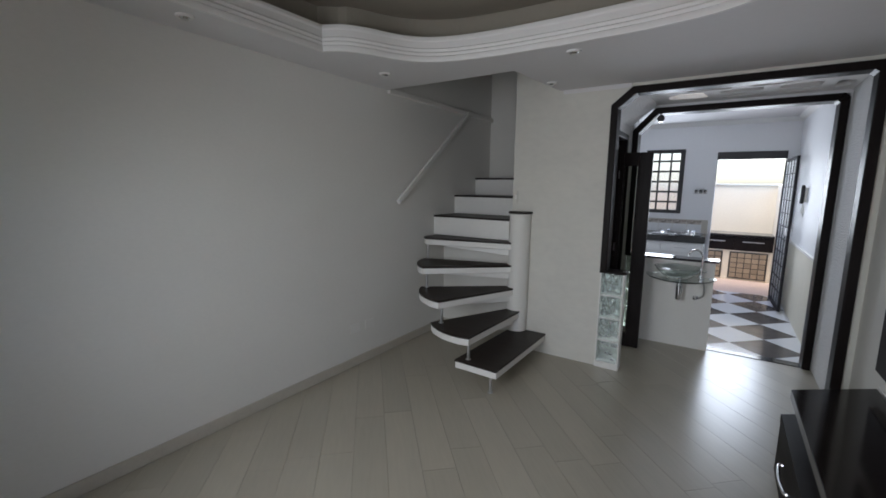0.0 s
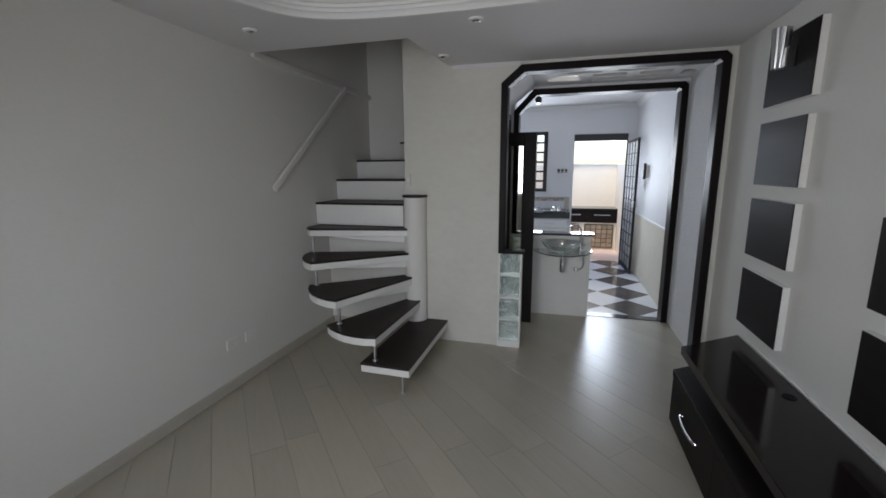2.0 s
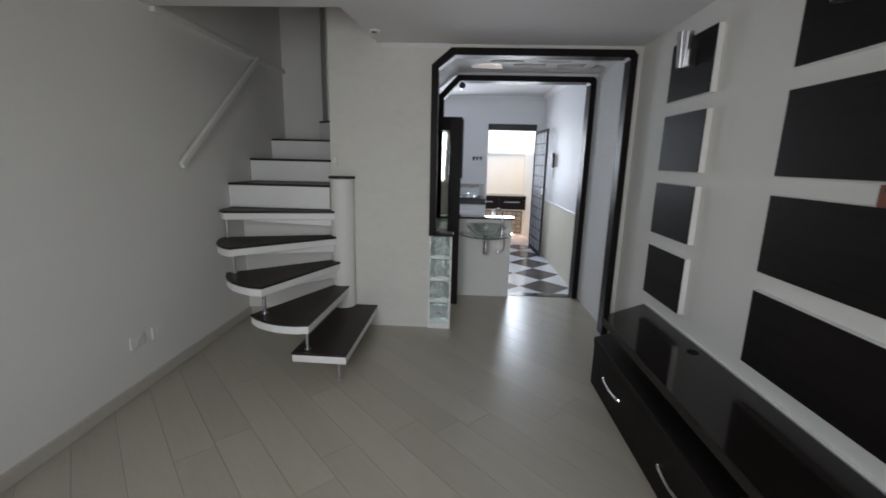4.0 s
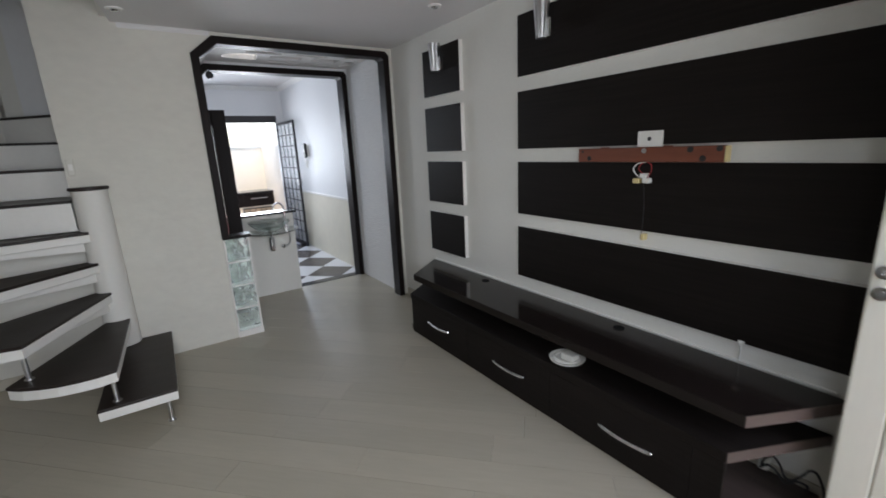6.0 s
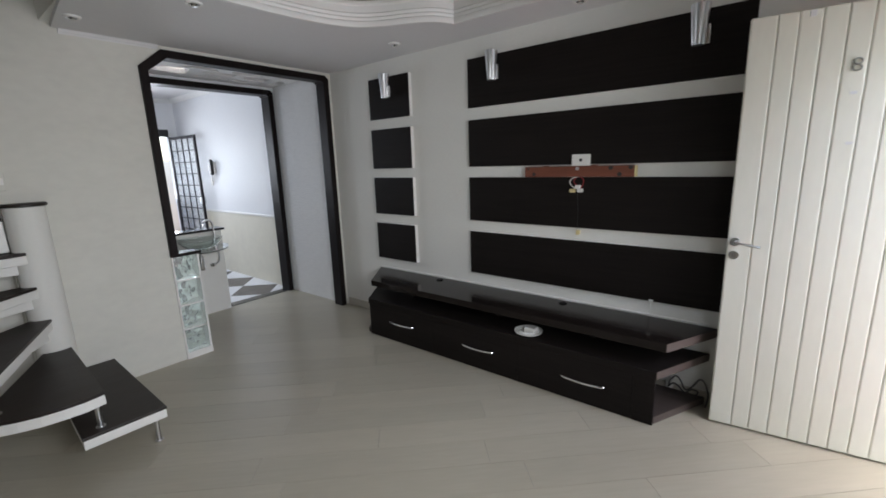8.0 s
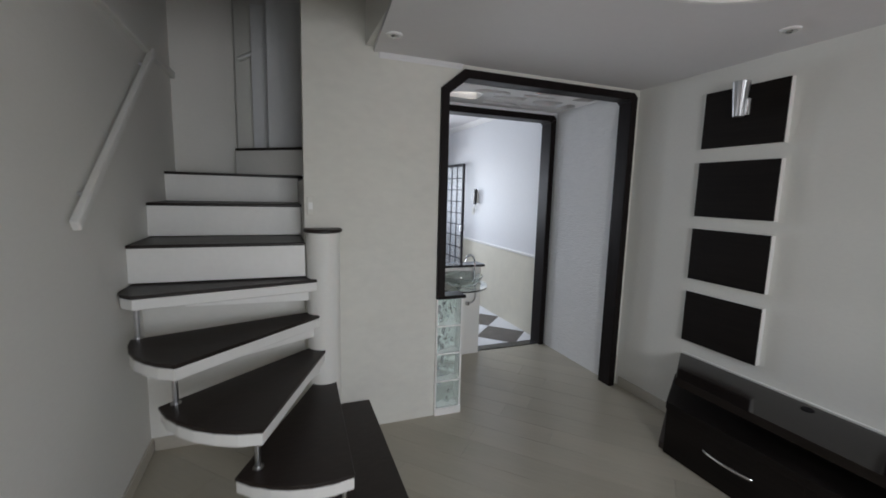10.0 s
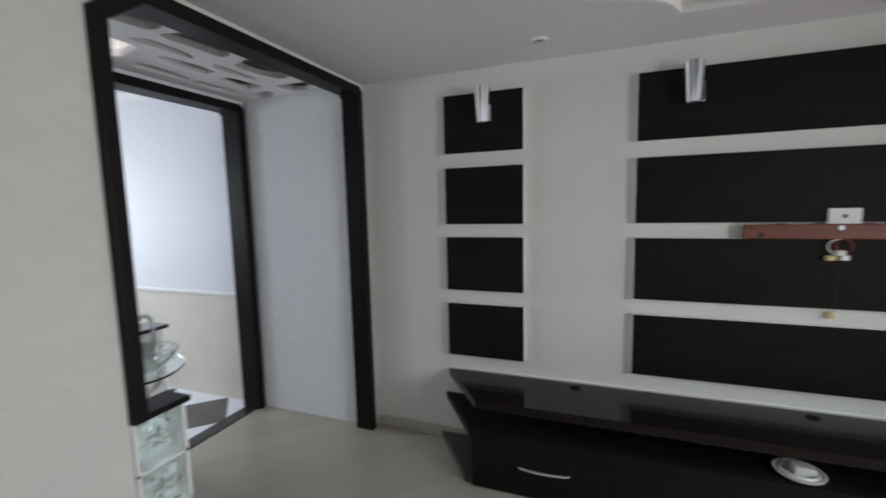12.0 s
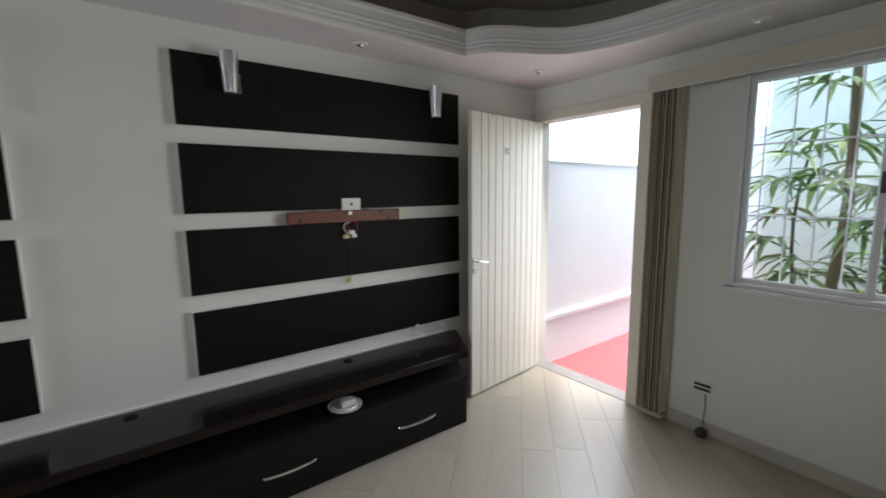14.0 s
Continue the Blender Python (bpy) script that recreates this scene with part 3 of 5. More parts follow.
# ---- stairs ----
def staircase():
    st = thing("staircase", (-1.0, 4.3, 0), "winding stairs of dark wooden treads on white slabs", "staircase")
    C = (-1.0, 4.32)

    def ring(p, q, n=6):
        a, b = math.atan2(p[1] - C[1], p[0] - C[0]), math.atan2(q[1] - C[1], q[0] - C[0])
        if b > a:
            b -= math.tau
        ra, rb = math.dist(p, C), math.dist(q, C)
        return [(C[0] + (ra + (rb - ra) * k / n + 0.035 * math.sin(math.pi * k / n)) * math.cos(a + (b - a) * k / n),
                 C[1] + (ra + (rb - ra) * k / n + 0.035 * math.sin(math.pi * k / n)) * math.sin(a + (b - a) * k / n)) for k in range(n + 1)]

    def tread(poly, z):
        cx, cy = sum(p[0] for p in poly) / len(poly), sum(p[1] for p in poly) / len(poly)
        t = part("tread", prism(bmesh.new(), poly, "z", z - 0.018, z, bev=0.004), M_TREAD, st)
        small = [(cx + (x - cx) * 0.985, cy + (y - cy) * 0.985) for x, y in poly]
        part("slab", prism(bmesh.new(), small, "z", z - 0.072, z - 0.0182, bev=0.006), M_WHITE, t, "white painted slab")

    tread([(-0.722, 3.352), (-0.712, 4.366), (-1.055, 4.366), (-1.095, 3.362)], 0.195)
    tread(ring((-0.970, 3.365), (-1.43, 3.50)) + [(-1.055, 4.31), (-0.935, 4.29)], 0.40)
    tread(ring((-1.318, 3.45), (-1.745, 3.78)) + [(-1.06, 4.33), (-0.985, 4.275)], 0.615)
    tread(ring((-1.655, 3.68), (-1.915, 4.08)) + [(-1.07, 4.34), (-1.005, 4.265)], 0.83)
    tread(ring((-1.895, 4.055), (-1.970, 4.25), 3) + [(-1.970, 4.364), (-1.08, 4.365), (-1.02, 4.25)], 1.045)
    for y0, y1, z in ((4.305, 4.75, 1.255), (4.71, 5.22, 1.46), (5.18, 5.553, 1.66)):
        t = part("tread", boxed(LEFT + 0.002, -1.102 if y0 < 4.5 else -1.0, y0, y1, z - 0.018, z, bev=0.004), M_TREAD, st)
        part("riser", boxed(LEFT + 0.002, -1.104, y0 + 0.012, y0 + 0.045, z - 0.20, z - 0.0182), M_WHITE, t, "white painted riser")
    part("soffit", prism(bmesh.new(), [(4.368, 1.062), (4.72, 1.235), (5.19, 1.44), (5.55, 1.60), (5.55, 1.50), (4.66, 1.045), (4.368, 1.045)], "x", LEFT + 0.002, -1.104), M_WHITE, st)
    w = part("tread", prism(bmesh.new(), [(-1.543, 5.718), (-0.42, 5.718), (-0.42, 4.90), (-0.98, 4.90), (-1.543, 5.42)], "z", 1.842, 1.86, bev=0.004), M_TREAD, st)
    part("riser", prism(bmesh.new(), [(-1.543, 5.434), (-1.50, 5.434), (-0.97, 4.95), (-0.97, 4.912)], "z", 1.662, 1.8418), M_WHITE, w, "white painted riser")
    for ang, z in ((-94, 0.40), (-117, 0.615), (-141, 0.83), (-165, 1.045)):
        d = Vector((math.cos(radians(ang)), math.sin(radians(ang))))
        s = Vector((-d.y, d.x)) * 0.012
        bm = bmesh.new()
        a0, a1 = Vector((-0.998, 4.332)) + d * 0.09, Vector((-0.998, 4.332)) + d * 0.72
        lo = [bm.verts.new((*(q + w), zz)) for q, zz in ((a0, z - 0.135), (a1, z - 0.085)) for w in (s, -s)]
        hi = [bm.verts.new((*(q + w), z - 0.073)) for q in (a0, a1) for w in (s, -s)]
        for f in ((lo[0], lo[1], lo[3], lo[2]), (hi[0], hi[1], hi[3], hi[2]), (lo[0], lo[1], hi[1], hi[0]), (lo[2], lo[3], hi[3], hi[2]), (lo[0], lo[2], hi[2], hi[0]), (lo[1], lo[3], hi[3], hi[1])):
            bm.faces.new(f)
        part("support_rib", bm, M_WHITE, st)
    for x, y, z0, z1 in ((-0.778, 3.378, 0.0, 0.123), (-1.005, 3.425, 0.195, 0.328), (-1.345, 3.54, 0.40, 0.543), (-1.68, 3.79, 0.615, 0.758), (-1.885, 4.09, 0.83, 0.973)):
        p = part("post", tube(bmesh.new(), [(x, y, z0), (x, y, z1)], 0.012, 12), M_STEEL, st, "thin steel post", True)
        part("post_flange", lathe(bmesh.new(), (x, y, z0), [(0.0, 0.0), (0.022, 0.0), (0.022, 0.004), (0.0, 0.004)], 12), M_STEEL, p)
    col = part("newel_column", lathe(bmesh.new(), (-0.998, 4.332, 0), [(0.0, 0.2), (0.098, 0.2), (0.098, 1.312), (0.0, 1.312)], 28), M_WALL, st, "round white plastered post", True)
    part("newel_cap", lathe(bmesh.new(), (-0.998, 4.332, 0), [(0.0, 1.3122), (0.104, 1.3122), (0.112, 1.318), (0.112, 1.328), (0.106, 1.334), (0.0, 1.334)], 28), M_TREAD, col, "dark wooden cap", True)
    return st


staircase()


def handrail():
    h = thing("handrail", (-1.95, 3.685, 1.405), "pale painted wooden handrail fixed to the stair wall", "handrail")
    a, b = Vector((-1.935, 3.685, 1.405)), Vector((-1.935, 4.93, 2.37))
    d = (b - a).normalized()
    n = Vector((0, -d.z, d.y))
    bm = bmesh.new()
    pts = [(p.y, p.z) for p in (a - n * 0.022, b - n * 0.022, b + n * 0.022, a + n * 0.022)]
    prism(bm, pts, "x", -1.955, -1.925, bev=0.006)
    part("rail", bm, M_WHITE, h)
    for t in (0.12, 0.88):
        p = a + (b - a) * t
        part("bracket", tube(bmesh.new(), [(LEFT, p.y, p.z), (-1.955, p.y, p.z)], 0.012, 10), M_STEEL, h)
    h2 = thing("handrail", (-1.5, 5.67, 2.6), "grey painted handrail on the back wall of the stairwell", "handrail")
    bm = tube(bmesh.new(), [(-1.52, 5.67, 2.58), (-0.95, 5.67, 2.90)], 0.02, 10)
    part("rail", bm, M_WHITE, h2, smooth=True)
    for x, z in ((-1.42, 2.636), (-1.02, 2.861)):
        part("bracket", tube(bmesh.new(), [(x, 5.719, z - 0.06), (x, 5.675, z - 0.055), (x, 5.67, z - 0.018)], 0.008, 8), M_STEEL, h2)


handrail()


# ---- glass block pillar and passage ----
def wavy_pane(bm, x0, x1, z0, z1, y, thick, phase):
    """Pressed glass face: smooth outside, cloudy petal relief on the inside."""
    n = 18
    flat, wave = [], []
    for i in range(n + 1):
        for j in range(n + 1):
            u, v = i / n * 2 - 1, j / n * 2 - 1
            x, z = x0 + (x1 - x0) * i / n, z0 + (z1 - z0) * j / n
            rad, ang = math.hypot(u, v), math.atan2(v, u)
            edge = max(0.0, 1 - max(abs(u), abs(v)) ** 6)
            relief = 0.5 * math.cos(5.5 * rad + 1.2 * math.sin(5 * ang + phase)) + 0.35 * math.sin(4.2 * u + 3 * v + phase) * math.cos(5 * v - 2 * u)
            swell = 0.35 * thick * (1 - rad * rad / 2)
            flat.append(bm.verts.new((x, y - swell * edge * 0.5, z)))
            wave.append(bm.verts.new((x, y + thick + 0.85 * thick * relief * edge, z)))
    idx = lambda i, j: i * (n + 1) + j
    for i in range(n):
        for j in range(n):
            q = (idx(i, j), idx(i + 1, j), idx(i + 1, j + 1), idx(i, j + 1))
            bm.faces.new([flat[k] for k in q])
            bm.faces.new([wave[k] for k in reversed(q)])
    rim = [idx(i, 0) for i in range(n)] + [idx(n, j) for j in range(n)] + [idx(i, n) for i in range(n, 0, -1)] + [idx(0, j) for j in range(n, 0, -1)]
    for k in range(len(rim)):
        a, b = rim[k], rim[(k + 1) % len(rim)]
        bm.faces.new((flat[b], flat[a], wave[a], wave[b]))
    bmesh.ops.recalc_face_normals(bm, faces=bm.faces[:])


def block_pillar():
    p = thing("glass_block_pillar", (-0.157, 4.40, 0), "half-height pillar of four glass blocks with a dark wooden top", "pillar")
    x0, x1, y0, y1 = -0.255, -0.058, 4.352, 4.462
    bm = bmesh.new()
    box(bm, x0, x1, y0, y1, 0.0, 0.052)
    for k in range(4):
        box(bm, x0, x1, y0 + 0.008, y1 - 0.008, 0.052 + 0.2 * k + 0.19, 0.052 + 0.2 * k + 0.2)
    box(bm, x0, x0 + 0.012, y0 + 0.008, y1 - 0.008, 0.052, 0.842)
    box(bm, x1 - 0.014, x1, y0 + 0.008, y1 - 0.008, 0.052, 0.842)
    part("mortar", bm, M_WHITE, p)
    for k in range(4):
        z = 0.053 + 0.2 * k
        bm = bmesh.new()
        wavy_pane(bm, x0 + 0.0125, x1 - 0.0145, z, z + 0.188, y0 + 0.010, 0.011, k)
        wavy_pane(bm, x0 + 0.0125, x1 - 0.0145, z, z + 0.188, y1 - 0.010, -0.011, k + 3)
        ob = part("glass_block", bm, M_BLOCK, p, smooth=True)
        ob.visible_shadow = False
    part("top", boxed(x0 - 0.004, x1 + 0.014, 4.338, 4.476, 0.8425, 0.866, bev=0.006), M_DARKWOOD, p, "dark varnished wooden top")


block_pillar()


def passage_door():
    """Narrow dark folding leaf with a mirrored strip, standing across the passage's edge."""
    d = thing("door_passage", (-0.15, 5.0, 0), "narrow dark varnished folding door with a mirror strip, standing open", "door")
    d["kind"] = "structure"
    x0, x1, y0, y1 = -0.284, -0.003, 4.982, 5.018
    for a, b in ((x0, -0.247), (-0.116, x1)):
        part("stile", boxed(a, b, y0, y1, 0.012, 1.893, bev=0.004), M_DARKWOOD, d)
    for z0, z1 in ((0.012, 0.15), (1.768, 1.893)):
        part("rail", boxed(-0.2468, -0.1162, y0 + 0.001, y1 - 0.001, z0, z1, bev=0.003), M_DARKWOOD, d)
    part("mirror", boxed(-0.2466, -0.1164, y0 + 0.014, y1 - 0.014, 0.1502, 1.7678), M_MIRROR, d, "tall mirrored strip")
    for a, b in ((-0.2466, -0.238), (-0.125, -0.1164)):
        part("bead", boxed(a, b, y0 + 0.006, y0 + 0.0138, 0.1502, 1.7678, bev=0.002), M_DARKWOOD, d)
    for z in (0.25, 0.95, 1.65):
        part("hinge", tube(bmesh.new(), [(x0 - 0.003, y0 + 0.018, z), (x0 - 0.003, y0 + 0.018, z + 0.08)], 0.005, 8), M_STEEL, d)
    d.rotation_euler.z = radians(0.9)
    f = thing("door_frame_side", (-0.29, 4.9, 0), "dark wooden frame of the side doorway", "door frame")
    f["kind"] = "structure"
    for y0, y1, z0, z1 in ((4.545, 4.598, 0.0, 2.03), (5.20, 5.253, 0.0, 2.03), (4.545, 5.253, 2.031, 2.085)):
        part("casing", boxed(-0.41, -0.275, y0, y1, z0, z1, bev=0.005), M_DARKWOOD, f)


passage_door()


def washbasin():
    w = thing("half_wall", (0.25, 5.43, 0), "white half-height wall with a black stone top behind the basin", "half wall")
    w["kind"] = "structure"
    part("wall", boxed(-0.204, 0.562, 5.345, 5.49, 0.0, 0.868), M_WALL, w)
    part("top", boxed(-0.204, 0.592, 5.322, 5.505, 0.8682, 0.891, bev=0.004), M_GRANITE, w, "black polished stone top")
    n0 = set(scene.objects)
    s = thing("glass_washbasin", (0.26, 5.34, 0.71), "greenish glass washbasin on a curved glass shelf", "washbasin")
    curve = smooth_line([(-0.03, 5.26), (0.07, 5.06), (0.26, 4.96), (0.46, 5.06), (0.56, 5.26)], 5)
    part("shelf", prism(bmesh.new(), curve + [(0.56, 5.344), (-0.03, 5.344)], "z", 0.712, 0.724, bev=0.002), M_GREENGLASS, s)
    bm = lathe(bmesh.new(), (0.25, 5.145, 0.726), [(0.0, 0.0), (0.07, 0.002), (0.13, 0.028), (0.18, 0.075), (0.198, 0.108), (0.190, 0.108), (0.172, 0.078), (0.124, 0.034), (0.066, 0.009), (0.0, 0.008)], 28)
    part("bowl", bm, M_GREENGLASS, s, smooth=True)
    part("drain", lathe(bmesh.new(), (0.25, 5.145, 0.735), [(0.0, 0.0), (0.026, 0.0), (0.026, 0.005), (0.0, 0.006)], 16), M_CHROME, s)
    for x in (0.02, 0.50):
        part("bracket", tube(bmesh.new(), [(x, 5.344, 0.705), (x, 5.20, 0.706)], 0.008, 8), M_CHROME, s)
    part("trap", lathe(bmesh.new(), (0.27, 5.24, 0.50), [(0.0, 0.0), (0.024, 0.0), (0.030, 0.01), (0.030, 0.14), (0.016, 0.15), (0.016, 0.212), (0.0, 0.212)], 18), M_CHROME, s, "chrome bottle trap", True)
    part("trap_pipe", tube(bmesh.new(), [(0.27, 5.265, 0.60), (0.27, 5.30, 0.60), (0.27, 5.344, 0.60)], 0.014, 10), M_CHROME, s, smooth=True)
    f = thing("tap", (0.42, 5.30, 0.724), "tall chrome gooseneck tap beside the glass basin", "tap")
    part("spout", tube(bmesh.new(), smooth_line([(0.44, 5.27, 0.725), (0.44, 5.27, 0.88), (0.435, 5.27, 0.95), (0.395, 5.255, 0.995), (0.34, 5.235, 0.98), (0.325, 5.23, 0.94)], 5), 0.010, 10), M_CHROME, f, smooth=True)
    part("base", lathe(bmesh.new(), (0.44, 5.27, 0.7242), [(0.0, 0.0), (0.026, 0.0), (0.024, 0.012), (0.016, 0.02), (0.016, 0.07), (0.0, 0.07)], 16), M_CHROME, f, smooth=True)
    part("lever", tube(bmesh.new(), [(0.45, 5.265, 0.78), (0.485, 5.25, 0.795)], 0.006, 8), M_CHROME, f)
    h = thing("water_hose", (0.43, 5.33, 0.52), "flexible steel hose curving down to the wall valve", "hose")
    part("hose", tube(bmesh.new(), smooth_line([(0.45, 5.28, 0.711), (0.47, 5.29, 0.66), (0.475, 5.31, 0.56), (0.44, 5.335, 0.515), (0.415, 5.343, 0.52)], 5), 0.008, 8), M_STEEL, h, smooth=True)
    part("valve", lathe(bmesh.new(), (0.405, 5.325, 0.50), [(0.0, 0.0), (0.02, 0.0), (0.024, 0.01), (0.024, 0.035), (0.0, 0.04)], 14), M_CHROME, h)
    for o in set(scene.objects) - n0:
        if o.type == "EMPTY":
            o.location.x += 0.017


washbasin()


def casing_lamp():
    s = thing("round_spot", (-0.035, 5.43, 2.25), "small round dark spot lamp on the inner arch casing", "ceiling light")
    part("body", lathe(bmesh.new(), (-0.02, 5.40, 2.215), [(0.0, 0.0), (0.022, 0.004), (0.034, 0.020), (0.034, 0.040), (0.020, 0.06), (0.0, 0.06)], 20), M_GREYIRON, s, smooth=True)
    part("lens", lathe(bmesh.new(), (-0.02, 5.40, 2.208), [(0.0, 0.0), (0.018, 0.001), (0.019, 0.008), (0.0, 0.0085)], 16), M_CHROME, s, smooth=True)
    part("stem", tube(bmesh.new(), [(-0.02, 5.40, 2.27), (-0.025, 5.40, 2.31)], 0.008, 8), M_STEEL, s)


casing_lamp()


# ---- wall boards, lamps, wires ----
ROWS_Z = ((1.884, 2.236), (1.448, 1.800), (1.028, 1.370), (0.598, 0.943))


def wall_board(y0, y1, z0, z1, label, group):
    t = thing("wall_panel", (RIGHT, (y0 + y1) / 2, z0), label, "wall panel", group)
    part("core", boxed(1.3525, RIGHT, y0, y1, z0, z1, bev=0.002), M_WHITE, t, "white painted edge")
    part("facing", boxed(1.3475, 1.3523, y0 + 0.002, y1 - 0.002, z0 + 0.002, z1 - 0.002), M_WENGE, t)


for z0, z1 in ROWS_Z:
    wall_board(3.285, 3.779, z0, z1, "small square dark laminate panel raised on the white wall", "small wall panels")
    wall_board(0.925, 2.683, z0, z1, "long dark laminate panel raised on the white wall behind the television stand", "long wall panels")
setting("trim_panel_base", boxed(RIGHT - 0.012, RIGHT - 0.0005, 1.0, 3.78, 0.4935, 0.505, bev=0.003), M_WHITE)


def sconce(y):
    s = thing("wall_lamp", (1.345, y, 2.05), "tapered chrome wall lamp on a small square bracket", "wall lamp", "wall lamps")
    bm = bmesh.new()
    rings = []
    for r0, z in ((0.027, 2.050), (0.0275, 2.056), (0.044, 2.246), (0.041, 2.246), (0.024, 2.060)):
        rings.append([bm.verts.new((1.29 + (r0 + 0.0022 * (k % 2)) * math.cos(k * math.tau / 28), y + (r0 + 0.0022 * (k % 2)) * math.sin(k * math.tau / 28), z)) for k in range(28)])
    for a, b in zip(rings, rings[1:]):
        for k in range(28):
            bm.faces.new((a[k], a[(k + 1) % 28], b[(k + 1) % 28], b[k]))
    bm.faces.new(rings[0]), bm.faces.new(rings[-1])
    part("shade", bm, M_STEEL, s, "fluted brushed chrome shade")
    part("bracket", boxed(1.300, 1.3465, y - 0.052, y - 0.020, 2.052, 2.150, bev=0.006), M_CHROME, s)
    part("wall_mount", boxed(1.312, 1.3468, y - 0.020, y + 0.020, 2.07, 2.13, bev=0.003), M_CHROME, s)


for y in (3.515, 2.435, 1.17):
    sconce(y)


def batten():
    b = thing("television_batten", (1.33, 1.81, 1.37), "reddish wooden batten with screw holes where a television hung", "batten")
    part("bar", boxed(1.325, 1.347, 1.452, 2.186, 1.370, 1.440, bev=0.004), M_BATTEN, b)
    for y, z, r0 in ((1.476, 1.428, 0.013), (1.540, 1.386, 0.014), (1.594, 1.426, 0.014), (2.115, 1.389, 0.013), (2.158, 1.424, 0.007)):
        part("screw_hole", tube(bmesh.new(), [(1.3252, y, z), (1.3240, y, z)], r0, 12), M_BLACK, b)
    for y in (1.70, 2.03):
        part("splinter", boxed(1.327, 1.345, y - 0.022, y + 0.018, 1.4402, 1.4445, bev=0.0015), M_BATTEN, b, "raised splinter on the top edge")
    part("screw", tube(bmesh.new(), [(1.325, 1.806, 1.424), (1.320, 1.806, 1.424)], 0.012, 12), M_STEEL, b)
    part("end_tape", boxed(1.3235, 1.348, 1.441, 1.4535, 1.372, 1.438), M_YELLOW, b)
    p = thing("wall_plate", (1.346, 1.79, 1.44), "white cover plate with a cable hole on the dark panel", "wall plate")
    part("plate", boxed(1.336, 1.3474, 1.728, 1.850, 1.441, 1.515, bev=0.003), M_PLASTIC, p)
    part("hole", tube(bmesh.new(), [(1.3362, 1.79, 1.478), (1.335, 1.79, 1.478)], 0.010, 12), M_BLACK, p)
    w = thing("loose_sockets", (1.34, 1.80, 1.29), "loose white sockets and coiled wires hanging below the batten", "socket")
    for y, z in ((1.785, 1.282), (1.835, 1.280), (1.80, 1.305)):
        s = part("socket", boxed(1.315, 1.347, y - 0.017, y + 0.017, z - 0.012, z + 0.012, bev=0.004), M_PLASTIC if z > 1.281 else M_YELLOW, w)
    part("wire", tube(bmesh.new(), smooth_line([(1.335, 1.80, 1.37), (1.325, 1.835, 1.362), (1.32, 1.852, 1.338), (1.325, 1.838, 1.31), (1.33, 1.82, 1.295)], 5), 0.003, 6), M_PLASTIC, w, smooth=True)
    part("wire", tube(bmesh.new(), smooth_line([(1.335, 1.79, 1.37), (1.325, 1.768, 1.36), (1.32, 1.760, 1.335), (1.325, 1.775, 1.305), (1.33, 1.79, 1.292)], 5), 0.0025, 6), M_REDWIRE, w, smooth=True)
    part("wire", tube(bmesh.new(), smooth_line([(1.335, 1.81, 1.37), (1.318, 1.825, 1.34), (1.33, 1.80, 1.31)], 5), 0.0025, 6), M_REDWIRE, w, smooth=True)
    c = thing("antenna_cable", (1.345, 1.80, 1.0), "thin black cable down the panel to an ivory socket", "cable")
    part("cable", tube(bmesh.new(), smooth_line([(1.344, 1.81, 1.28), (1.3445, 1.80, 1.15), (1.3445, 1.803, 1.02)], 4), 0.0018, 6), M_BLACK, c)
    part("socket", boxed(1.352, 1.3848, 1.793, 1.815, 0.980, 1.012, bev=0.004), M_YELLOW, c, "small ivory socket")


batten()


